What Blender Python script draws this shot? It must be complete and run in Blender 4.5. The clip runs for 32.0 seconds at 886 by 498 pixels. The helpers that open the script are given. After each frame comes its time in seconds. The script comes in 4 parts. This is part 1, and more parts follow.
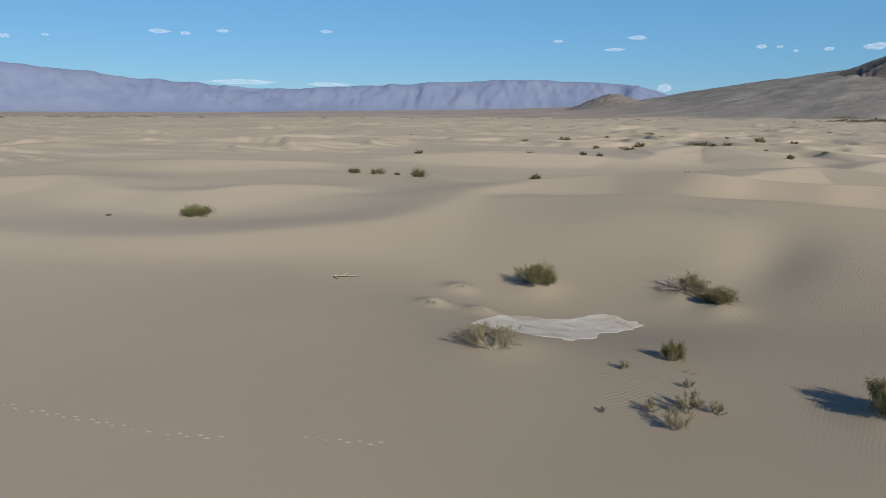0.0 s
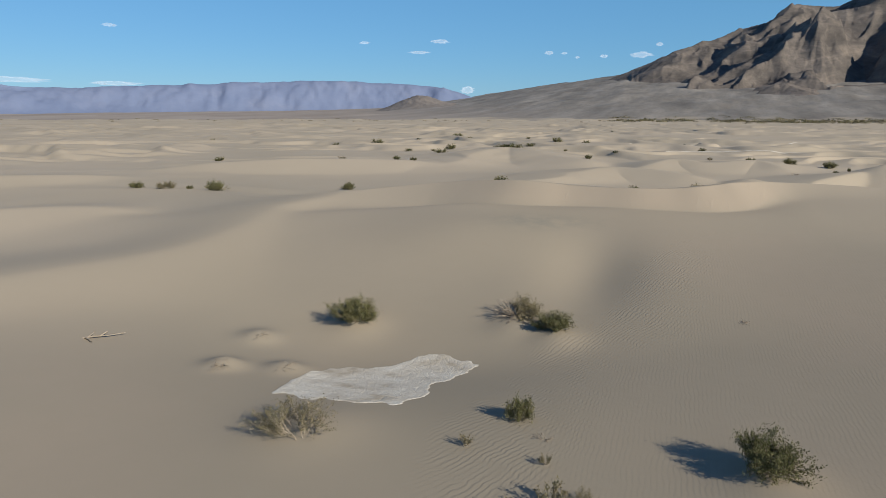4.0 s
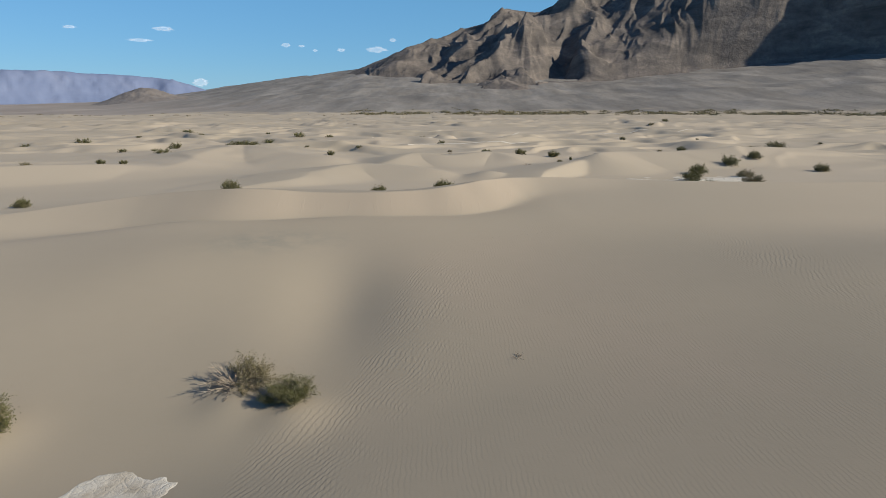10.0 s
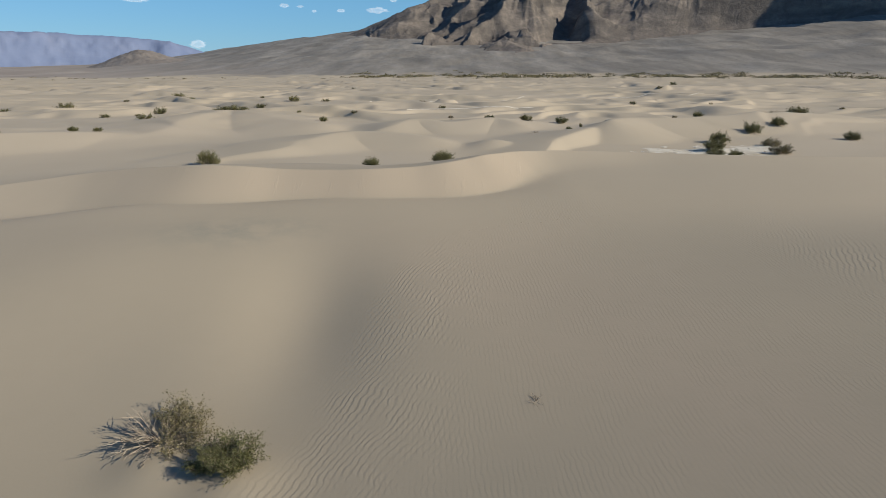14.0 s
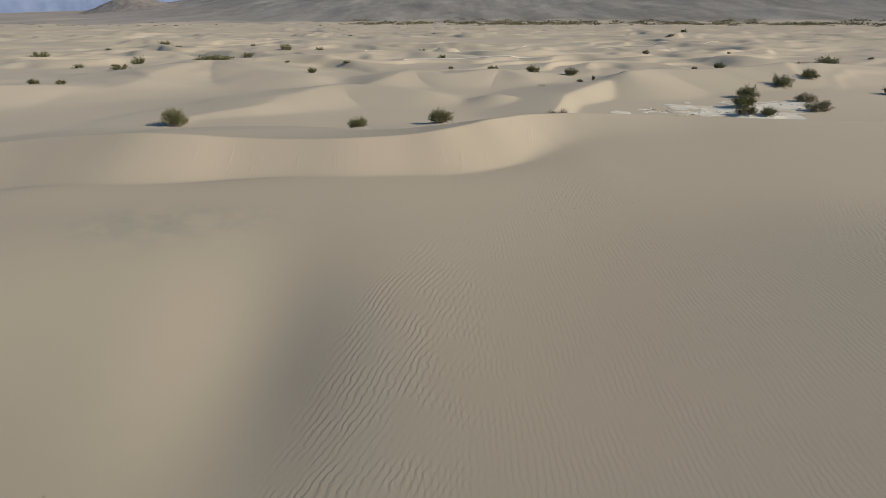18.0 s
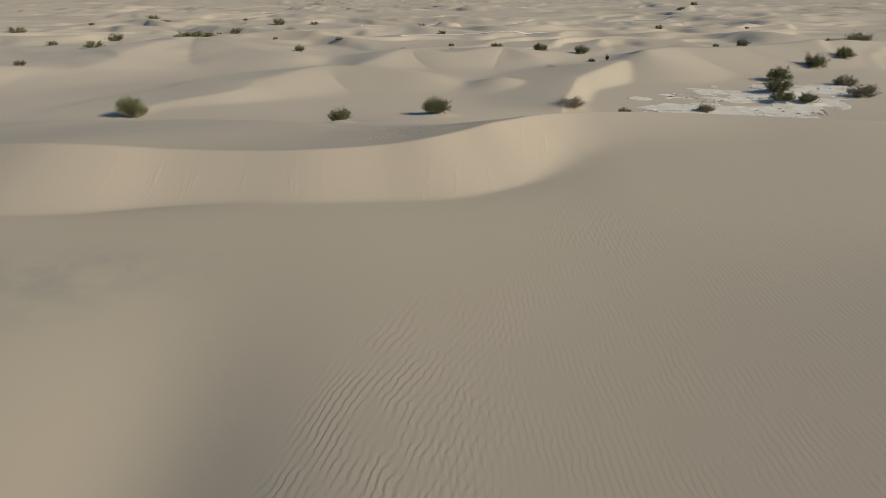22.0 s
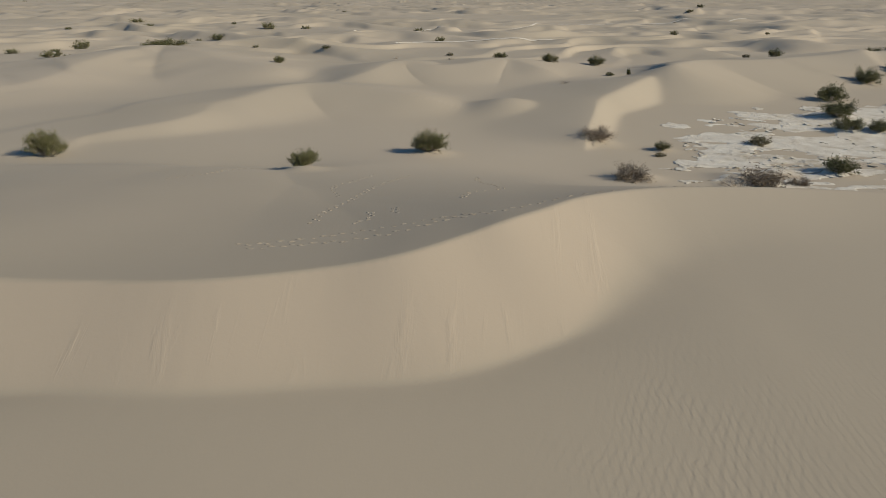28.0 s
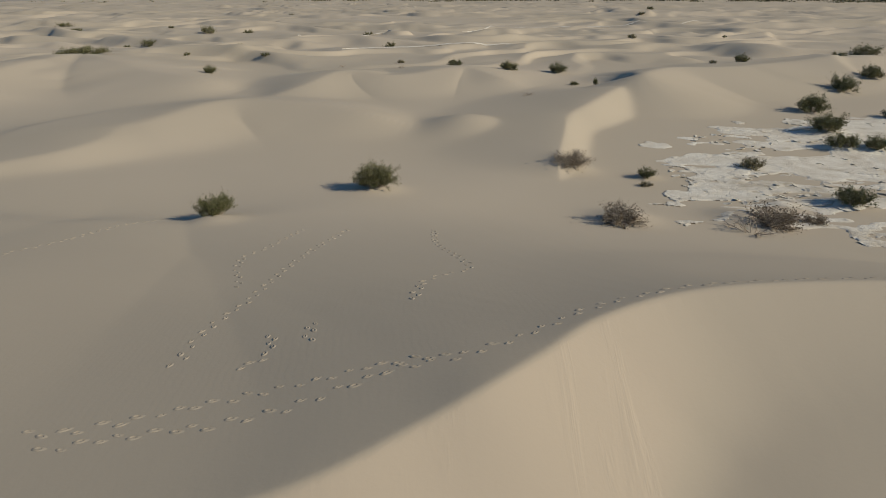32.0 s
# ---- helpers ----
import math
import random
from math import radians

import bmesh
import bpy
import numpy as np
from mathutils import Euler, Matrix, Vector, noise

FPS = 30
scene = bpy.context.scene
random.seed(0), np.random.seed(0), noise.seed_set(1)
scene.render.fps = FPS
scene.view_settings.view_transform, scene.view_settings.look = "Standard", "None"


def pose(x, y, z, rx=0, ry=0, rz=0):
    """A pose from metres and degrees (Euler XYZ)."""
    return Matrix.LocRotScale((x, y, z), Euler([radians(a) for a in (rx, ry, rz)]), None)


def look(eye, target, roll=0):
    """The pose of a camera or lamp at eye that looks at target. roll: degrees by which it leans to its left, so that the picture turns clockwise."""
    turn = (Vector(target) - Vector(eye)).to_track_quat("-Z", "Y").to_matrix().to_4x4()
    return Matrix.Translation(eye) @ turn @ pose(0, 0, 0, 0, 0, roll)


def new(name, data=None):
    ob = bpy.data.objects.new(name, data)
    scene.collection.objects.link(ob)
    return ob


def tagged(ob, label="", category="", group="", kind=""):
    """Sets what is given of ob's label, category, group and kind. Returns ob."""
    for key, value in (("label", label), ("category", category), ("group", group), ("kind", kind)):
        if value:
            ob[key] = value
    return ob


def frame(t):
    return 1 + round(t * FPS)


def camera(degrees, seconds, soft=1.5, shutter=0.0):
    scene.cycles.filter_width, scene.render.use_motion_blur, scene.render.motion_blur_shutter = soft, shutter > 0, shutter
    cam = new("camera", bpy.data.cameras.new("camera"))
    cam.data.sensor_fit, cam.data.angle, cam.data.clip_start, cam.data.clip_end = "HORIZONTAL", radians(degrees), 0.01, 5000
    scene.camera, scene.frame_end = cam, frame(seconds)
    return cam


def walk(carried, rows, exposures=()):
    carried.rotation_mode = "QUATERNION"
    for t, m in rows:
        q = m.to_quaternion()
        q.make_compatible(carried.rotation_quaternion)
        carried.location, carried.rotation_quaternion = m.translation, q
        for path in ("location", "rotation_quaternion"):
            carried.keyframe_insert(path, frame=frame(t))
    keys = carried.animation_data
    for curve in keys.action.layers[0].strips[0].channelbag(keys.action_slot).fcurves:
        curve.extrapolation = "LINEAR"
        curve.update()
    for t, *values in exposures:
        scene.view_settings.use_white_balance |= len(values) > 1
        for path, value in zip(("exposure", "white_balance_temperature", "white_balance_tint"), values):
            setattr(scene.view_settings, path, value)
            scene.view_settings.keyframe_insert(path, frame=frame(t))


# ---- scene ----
cam = camera(70.19, 32.0, soft=0.75)


def flown(eye, heading, pitch, roll):
    """The camera's pose: heading in degrees clockwise from +y, pitch upwards, roll to its left."""
    a, b = radians(heading), radians(pitch)
    aim = Vector((math.sin(a) * math.cos(b), math.cos(a) * math.cos(b), math.sin(b)))
    return look(eye, Vector(eye) + 10 * aim, roll)


# seconds, eye, heading, pitch, roll
FLIGHT = [
    (0, (0.000, -0.000, 12.000), -39.109, -12.372, 0.297),
    (0.5, (-0.759, 1.162, 12.095), -37.774, -12.341, 0.266),
    (1, (-1.524, 2.307, 12.179), -35.691, -12.329, 0.208),
    (1.5, (-2.239, 3.501, 12.260), -33.810, -12.300, 0.224),
    (2, (-2.946, 4.720, 12.339), -32.471, -12.322, 0.237),
    (2.5, (-3.572, 5.980, 12.417), -31.214, -12.278, 0.239),
    (3, (-4.156, 7.292, 12.503), -28.900, -12.261, 0.177),
    (3.5, (-4.683, 8.585, 12.577), -25.471, -12.235, 0.161),
    (5.5, (-6.073, 13.709, 12.770), -15.833, -12.202, 0.074),
    (6, (-6.304, 14.983, 12.768), -13.430, -12.187, 0.014),
    (6.5, (-6.496, 16.249, 12.763), -11.021, -12.164, -0.001),
    (7, (-6.616, 17.516, 12.755), -8.696, -12.150, -0.039),
    (7.5, (-6.684, 18.791, 12.744), -6.196, -12.131, -0.080),
    (8, (-6.704, 20.031, 12.729), -3.397, -12.112, -0.120),
    (8.5, (-6.666, 21.272, 12.709), -0.354, -12.101, -0.135),
    (9, (-6.565, 22.493, 12.682), 0.000, -12.186, -0.105),
    (9.5, (-6.447, 23.749, 12.654), -0.011, -12.436, -0.088),
    (10, (-6.329, 25.061, 12.615), -0.023, -12.760, -0.082),
    (10.5, (-6.248, 26.442, 12.563), -0.052, -13.071, -0.069),
    (11, (-6.140, 27.882, 12.501), -0.073, -13.390, -0.058),
    (11.5, (-6.037, 29.329, 12.442), -0.105, -13.706, -0.074),
    (12, (-5.972, 30.775, 12.403), -0.111, -14.063, -0.075),
    (12.5, (-5.949, 32.224, 12.393), -0.122, -14.430, -0.066),
    (13, (-5.889, 33.683, 12.403), -0.138, -14.907, -0.039),
    (13.5, (-5.870, 35.176, 12.422), -0.162, -15.416, -0.074),
    (14, (-5.872, 36.759, 12.432), -0.191, -15.939, -0.069),
    (14.5, (-5.875, 38.376, 12.428), -0.176, -16.514, -0.056),
    (16.5, (-5.535, 44.815, 12.281), -0.247, -18.708, -0.029),
    (17, (-5.460, 46.467, 12.225), -0.252, -19.241, -0.001),
    (17.5, (-5.376, 48.091, 12.164), -0.261, -19.758, 0.001),
    (18, (-5.277, 49.697, 12.104), -0.324, -20.317, -0.023),
    (18.5, (-5.161, 51.312, 12.050), -0.350, -20.842, -0.002),
    (19, (-5.030, 52.953, 12.009), -0.385, -21.371, 0.026),
    (19.5, (-4.892, 54.630, 11.985), -0.423, -21.897, 0.011),
    (20, (-4.768, 56.334, 11.984), -0.481, -22.385, -0.053),
    (20.5, (-4.654, 58.050, 12.009), -0.511, -22.625, -0.068),
    (21, (-4.563, 59.732, 12.056), -0.535, -22.581, -0.050),
    (21.5, (-4.498, 61.382, 12.121), -0.562, -22.534, -0.048),
    (22, (-4.454, 63.006, 12.192), -0.575, -22.525, -0.075),
    (22.5, (-4.430, 64.632, 12.259), -0.566, -22.502, -0.069),
    (23, (-4.409, 66.263, 12.318), -0.544, -22.498, -0.032),
    (23.5, (-4.417, 67.901, 12.370), -0.525, -22.490, -0.024),
    (24, (-4.452, 69.552, 12.420), -0.501, -22.480, -0.018),
    (24.5, (-4.431, 71.209, 12.474), -0.499, -22.475, -0.033),
    (25, (-4.380, 72.866, 12.524), -0.511, -22.448, -0.007),
    (25.5, (-4.311, 74.492, 12.564), -0.513, -22.422, 0.019),
    (27.5, (-4.103, 81.194, 12.628), -0.573, -22.447, -0.040),
    (28, (-4.048, 82.914, 12.643), -0.563, -22.422, -0.027),
    (28.5, (-4.053, 84.633, 12.656), -0.527, -22.424, -0.016),
    (29, (-4.009, 86.329, 12.682), -0.518, -22.392, 0.009),
    (29.5, (-3.960, 87.978, 12.708), -0.496, -22.400, 0.033),
    (30, (-3.851, 89.659, 12.736), -0.531, -22.389, 0.026),
    (30.5, (-3.807, 91.261, 12.746), -0.547, -22.376, 0.023),
    (31, (-3.745, 92.849, 12.744), -0.429, -22.342, 0.021),
    (31.5, (-3.631, 94.397, 12.733), 0.813, -22.323, 0.027),
    (32, (-3.465, 95.936, 12.693), 3.527, -22.273, 0.011),
]
walk(cam, [(t, flown(e, h, p, r)) for t, e, h, p, r in FLIGHT], [(0, 0.08, 6200, 10), (8, 0.19, 6230, 10), (14, 0.19, 6300, 9), (21, 0.08, 6420, 8), (28, -0.04, 6480, 8), (32, -0.06, 6480, 8)])

# ---------------------------------------------------------------- light
SUN_ELEVATION = radians(29)
SUN_FROM = Vector((0.92, -0.36, 0)).normalized()

world = bpy.data.worlds.new("desert_sky")
scene.world = world
world.use_nodes = True
wn = world.node_tree.nodes
sky = wn.new("ShaderNodeTexSky")
sky.sky_type = "NISHITA"
sky.sun_disc = False
sky.sun_elevation = SUN_ELEVATION
sky.sun_rotation = math.atan2(SUN_FROM.x, SUN_FROM.y)
sky.air_density = 1.0
sky.dust_density = 0.0
sky.ozone_density = 1.5
clear = wn.new("ShaderNodeMix")
clear.data_type, clear.blend_type = "RGBA", "MULTIPLY"
clear.inputs[0].default_value = 1.0
clear.inputs[7].default_value = (0.68, 0.915, 1.24, 1)
world.node_tree.links.new(sky.outputs["Color"], clear.inputs[6])
wn["Background"].inputs["Strength"].default_value = 0.065
even = wn.new("ShaderNodeMix")
even.data_type = "RGBA"
# the low sky is evened out by thin haze, the high sky stays clear
way = wn.new("ShaderNodeTexCoord")
upward = wn.new("ShaderNodeSeparateXYZ")
haze = wn.new("ShaderNodeMapRange")
haze.interpolation_type = "SMOOTHSTEP"
for socket, value in zip(haze.inputs[1:5], (0.12, 0.75, 0.5, 0.0)):
    socket.default_value = value
world.node_tree.links.new(way.outputs["Generated"], upward.inputs[0])
world.node_tree.links.new(upward.outputs[2], haze.inputs[0])
world.node_tree.links.new(haze.outputs[0], even.inputs[0])
even.inputs[7].default_value = (2.0, 5.9, 9.6, 1)
world.node_tree.links.new(clear.outputs[2], even.inputs[6])
world.node_tree.links.new(even.outputs[2], wn["Background"].inputs["Color"])

sun = new("sun", bpy.data.lights.new("sun", "SUN"))
sun.data.energy = 4.5
sun.data.angle = radians(0.55)
sun.data.color = (1.0, 0.905, 0.735)
sun.matrix_world = look(Vector((0, 0, 200)) + 300 * (SUN_FROM * math.cos(SUN_ELEVATION) + Vector((0, 0, math.sin(SUN_ELEVATION)))), (0, 0, 200))
scene.view_settings.exposure = 0.0


# ---------------------------------------------------------------- materials
class Mat:
    """A small wrapper to write node materials briefly."""

    def __init__(self, name, roughness=0.9, specular=0.2):
        self.m = bpy.data.materials.new(name)
        self.m.use_nodes = True
        self.t = self.m.node_tree
        self.bsdf = self.t.nodes["Principled BSDF"]
        self.bsdf.inputs["Roughness"].default_value = roughness
        self.bsdf.inputs["Specular IOR Level"].default_value = specular
        self.pos = self.node("ShaderNodeNewGeometry").outputs["Position"]

    def node(self, kind, **inputs):
        n = self.t.nodes.new(kind)
        for k, v in inputs.items():
            self.put(n.inputs[k.replace("_", " ")], v)
        return n

    def put(self, socket, v):
        if isinstance(v, bpy.types.NodeSocket):
            self.t.links.new(v, socket)
        else:
            socket.default_value = v

    def scaled(self, v, at=None):
        n = self.t.nodes.new("ShaderNodeVectorMath")
        n.operation = "MULTIPLY"
        self.put(n.inputs[0], at or self.pos)
        n.inputs[1].default_value = v
        return n.outputs[0]

    def noise(self, scale, detail=3, rough=0.55, at=None, warp=0.0):
        n = self.node("ShaderNodeTexNoise", Vector=at or self.pos, Scale=scale, Detail=detail, Roughness=rough, Distortion=warp)
        return n.outputs["Fac"]

    def ramp(self, fac, stops):
        n = self.node("ShaderNodeValToRGB", Fac=fac)
        r = n.color_ramp
        while len(r.elements) < len(stops):
            r.elements.new(0.5)
        for e, (p, c) in zip(r.elements, stops):
            e.position = p
            e.color = (*c, 1) if len(c) == 3 else c
        return n.outputs["Color"]

    def span(self, v, a, b, lo=0.0, hi=1.0):
        n = self.t.nodes.new("ShaderNodeMapRange")
        n.interpolation_type = "SMOOTHSTEP"
        for i, x in enumerate((v, a, b, lo, hi)):
            self.put(n.inputs[i], x)
        return n.outputs[0]

    def math(self, op, a, b=0.0):
        n = self.t.nodes.new("ShaderNodeMath")
        n.operation = op
        self.put(n.inputs[0], a)
        self.put(n.inputs[1], b)
        return n.outputs[0]

    def mix(self, fac, a, b, mode="MIX"):
        n = self.t.nodes.new("ShaderNodeMix")
        n.data_type, n.blend_type = "RGBA", mode
        for i, v in ((0, fac), (6, a), (7, b)):
            if isinstance(v, tuple) and len(v) == 3:
                v = (*v, 1)
            self.put(n.inputs[i], v)
        return n.outputs[2]

    def xyz(self, at=None):
        return self.node("ShaderNodeSeparateXYZ", Vector=at or self.pos).outputs

    def bump(self, height, strength, distance):
        n = self.node("ShaderNodeBump", Height=height, Strength=strength, Distance=distance)
        if self.bsdf.inputs["Normal"].links:
            self.put(n.inputs["Normal"], self.bsdf.inputs["Normal"].links[0].from_socket)
        self.put(self.bsdf.inputs["Normal"], n.outputs[0])

    def colour(self, c):
        self.put(self.bsdf.inputs["Base Color"], (*c, 1) if isinstance(c, tuple) else c)
        return self


def ground_material():
    m = Mat("desert_sand", 0.95, 0.1)
    def held(name):
        n = m.t.nodes.new("ShaderNodeAttribute")
        n.attribute_name = name
        return n.outputs["Fac"]

    x, y, z = m.xyz()
    # sand: broad tone drift, finer mottling, grain
    broad = m.noise(0.035, 4, 0.5)
    fine = m.noise(0.6, 4, 0.6)
    grain = m.noise(60.0, 2, 0.7)
    sand = m.ramp(broad, [(0.3, (0.292, 0.250, 0.186)), (0.7, (0.342, 0.286, 0.211))])
    sand = m.mix(m.span(m.noise(0.021, 3, 0.5), 0.42, 0.66, 0.0, 0.55), sand, (0.362, 0.288, 0.216))
    sand = m.mix(m.span(fine, 0.35, 0.7, 0.0, 0.22), sand, (0.302, 0.256, 0.187))
    sand = m.mix(m.span(grain, 0.3, 0.75, 0.0, 0.25), sand, (0.285, 0.243, 0.175))
    grey = m.math("MULTIPLY", held("grey_grit"), m.span(m.noise(0.45, 4, 0.6), 0.3, 0.7))
    sand = m.mix(grey, sand, (0.215, 0.205, 0.165))
    # pinkish tone of the sunlit face painted into the steep lee's sand
    sand = m.mix(m.math("MULTIPLY", held("lit_lee_slides"), 0.6), sand, (0.405, 0.315, 0.232))
    # sand pales with distance: stronger light at flat view angles put into its colour
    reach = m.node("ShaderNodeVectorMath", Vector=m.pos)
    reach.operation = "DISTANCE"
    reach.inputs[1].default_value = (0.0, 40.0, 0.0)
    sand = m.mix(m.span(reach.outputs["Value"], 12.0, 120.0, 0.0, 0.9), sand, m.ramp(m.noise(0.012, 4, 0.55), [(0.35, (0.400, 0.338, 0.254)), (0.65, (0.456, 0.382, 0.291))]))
    # the gravel fan far off
    far = m.node("ShaderNodeVectorMath", Vector=m.pos)
    far.operation = "LENGTH"
    streak = m.noise(1.0, 6, 0.65, at=m.scaled((0.012, 0.0022, 0.004)))
    speck = m.noise(0.09, 6, 0.75)
    fan = m.ramp(streak, [(0.3, (0.15, 0.136, 0.12)), (0.5, (0.225, 0.205, 0.18)), (0.72, (0.33, 0.30, 0.262))])
    fan = m.mix(m.span(speck, 0.5, 0.7, 0.0, 0.55), fan, (0.10, 0.095, 0.08))
    edge = m.math("ADD", far.outputs["Value"], m.math("MULTIPLY", m.math("SUBTRACT", m.noise(0.006, 4), 0.5), 700.0))
    plain = m.ramp(m.noise(1.0, 5, 0.6, at=m.scaled((0.004, 0.0012, 0.002))), [(0.35, (0.27, 0.225, 0.19)), (0.65, (0.38, 0.325, 0.275))])
    fan = m.mix(m.span(m.math("ADD", x, m.math("MULTIPLY", y, 0.62)), -250.0, 900.0), plain, fan)
    col = m.mix(m.span(edge, 1500.0, 1680.0), sand, fan)
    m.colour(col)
    # wind ripples: crests running up the slope, bending with slow noise, where the wind has left them
    for name, scale, dist, lean, wob in (("coarse_ripples", 2.5, 0.0060, -0.42, 4.2), ("fine_ripples", 3.6, 0.0016, 0.04, 2.4)):
        bend = m.math("MULTIPLY", m.noise(0.16, 2, 0.4), wob)
        bend2 = m.math("MULTIPLY", m.noise(1.0, 3, 0.55), 1.5)
        tilt = m.math("ADD", m.math("MULTIPLY", x, scale), m.math("MULTIPLY", y, scale * lean))
        ph = m.math("MULTIPLY", m.math("ADD", m.math("ADD", tilt, bend), bend2), 6.2832)
        wave = m.math("ADD", m.math("SINE", ph), m.math("MULTIPLY", m.math("SINE", m.math("MULTIPLY", ph, 2.0)), 0.25))
        fade = m.math("MULTIPLY", held(name), m.span(m.noise(0.5, 3, 0.55), 0.34, 0.62, 0.12, 1.0))
        m.bump(m.math("MULTIPLY", wave, fade), 1.0, dist)
    # sand slides down the steep lee
    slide = m.noise(1.0, 4, 0.6, at=m.scaled((0.9, 0.13, 0.16)), warp=0.7)
    m.bump(m.math("MULTIPLY", m.math("MULTIPLY", m.span(slide, 0.50, 0.78), held("lit_lee_slides")), m.span(m.noise(0.22, 2, 0.5), 0.35, 0.6)), 0.5, 0.035)
    m.bump(m.noise(1.3, 4, 0.6), 0.25, 0.03)
    m.bump(m.noise(7.0, 3, 0.6), 0.3, 0.012)
    return m.m


SAND = ground_material()


# ---------------------------------------------------------------- terrain
def lattice(ix, iy, seed):
    h = (ix.astype(np.int64) * 374761393 + iy.astype(np.int64) * 668265263 + seed * 2246822519) & 0xFFFFFFFF
    h = ((h ^ (h >> 13)) * 1274126177) & 0xFFFFFFFF
    return ((h ^ (h >> 16)) & 0xFFFF) / 65535.0 * 2 - 1


def value_noise(x, y, seed=0):
    ix, iy = np.floor(x), np.floor(y)
    u, v = x - ix, y - iy
    u, v = u * u * u * (u * (6 * u - 15) + 10), v * v * v * (v * (6 * v - 15) + 10)
    a, b = lattice(ix, iy, seed), lattice(ix + 1, iy, seed)
    c, e = lattice(ix, iy + 1, seed), lattice(ix + 1, iy + 1, seed)
    return (a + (b - a) * u) * (1 - v) + (c + (e - c) * u) * v


def fbm(x, y, octaves=4, seed=0, gain=0.5):
    total, amp, k = 0, 1.0, 0
    for k in range(octaves):
        total = total + amp * value_noise(x * 2.03**k + 17.3 * k, y * 2.03**k - 9.1 * k, seed + k)
        amp *= gain
    return total


def smooth(v, a, b):
    t = np.clip((v - a) / (b - a), 0, 1)
    return t * t * (3 - 2 * t)


def higher(a, b, k):
    """The higher of two surfaces, with the seam rounded over about k metres."""
    return 0.5 * (a + b + np.sqrt((a - b) ** 2 + k * k))


def bell(x, y, cx, cy, rx, ry, turn=0.0):
    c, s = math.cos(radians(turn)), math.sin(radians(turn))
    dx, dy = x - cx, y - cy
    return np.exp(-(((c * dx + s * dy) / rx) ** 2) - ((c * dy - s * dx) / ry) ** 2)


def spline(points, steps=6):
    p = np.array(points, float)
    p = np.vstack([2 * p[0] - p[1], p, 2 * p[-1] - p[-2]])
    out = []
    for i in range(1, len(p) - 2):
        for t in np.arange(steps) / steps:
            a, b, c, e = p[i - 1 : i + 3]
            out.append(0.5 * (2 * b + (c - a) * t + (2 * a - 5 * b + 4 * c - e) * t * t + (3 * b - a - 3 * c + e) * t**3))
    return np.array(out + [p[-2]])


def dune(x, y, crest, lee_round=0.05, wind_round=6.0, reach=34.0):
    """The surface of a dune whose crest runs through rows of x, y, z, lee slope, windward slope; the lee lies to the right of its run."""
    c = spline(crest)
    out = np.full(x.shape, -60.0)
    m = 70.0
    near = (x > c[:, 0].min() - m) & (x < c[:, 0].max() + m) & (y > c[:, 1].min() - m) & (y < c[:, 1].max() + m)
    px, py = x[near], y[near]
    best, lee_side = np.full(px.shape, 1e9), np.zeros(px.shape)
    weight, held = np.zeros(px.shape), np.zeros((3, len(px)))
    for a, b in zip(c[:-1], c[1:]):
        dx, dy = b[0] - a[0], b[1] - a[1]
        t = np.clip(((px - a[0]) * dx + (py - a[1]) * dy) / (dx * dx + dy * dy), 0, 1)
        ox, oy = px - a[0] - t * dx, py - a[1] - t * dy
        d = np.hypot(ox, oy)
        closer = d < best
        side = (dy * ox - dx * oy) / (math.hypot(dx, dy) * d + 1e-9)
        best, lee_side = np.where(closer, d, best), np.where(closer, side, lee_side)
        w = (d + 0.02) ** -6.0
        weight += w
        held += w * (a[2:, None] + t * (b - a)[2:, None])
    level, lee, wind = held / weight
    share = smooth(lee_side, -0.9, 0.9)
    surf = level - share * lee * (np.sqrt(best**2 + lee_round**2) - lee_round) - (1 - share) * wind * (np.sqrt(best**2 + wind_round**2) - wind_round)
    out[near] = surf - 0.03 * np.maximum(best - reach, 0) ** 2
    return out


# crest rows: x, y, z, slope of the lee, slope of the windward side
MAIN_CREST = [
    (-150, 108, -7.0, 0.12, 0.12), (-126, 114, -5.3, 0.14, 0.14), (-112, 116, -4.8, 0.15, 0.16), (-100, 114, -4.4, 0.16, 0.18), (-88, 108, -3.9, 0.16, 0.2),
    (-78, 104, -3.3, 0.18, 0.2), (-70, 102.5, -2.5, 0.22, 0.18), (-63, 103.5, -1.3, 0.28, 0.17), (-55, 106.3, -0.1, 0.36, 0.17), (-47, 107.6, 1.0, 0.42, 0.17),
    (-42, 107.2, 1.6, 0.46, 0.128), (-37, 106.2, 2.05, 0.47, 0.12), (-32.5, 105.4, 2.35, 0.48, 0.112), (-28.4, 105.4, 2.25, 0.5, 0.112), (-24, 105.8, 1.9, 0.54, 0.112),
    (-19, 105.7, 1.8, 0.57, 0.12), (-14, 105.6, 1.9, 0.58, 0.124), (-9.2, 106.6, 2.0, 0.58, 0.128), (-6, 107.4, 2.3, 0.58, 0.136), (-3.3, 109, 2.55, 0.58, 0.152),
    (-1.4, 110.2, 2.8, 0.57, 0.176), (0.6, 111.9, 2.8, 0.56, 0.184), (3, 114, 2.75, 0.52, 0.27), (7, 116, 2.5, 0.46, 0.31),
    (13, 116.7, 2.3, 0.38, 0.35), (20, 116.4, 2.1, 0.33, 0.37), (30, 114.5, 2.0, 0.3, 0.42), (48, 113, 1.9, 0.28, 0.36),
    (75, 116, 2.0, 0.3, 0.25), (105, 126, 0.5, 0.3, 0.2),
]
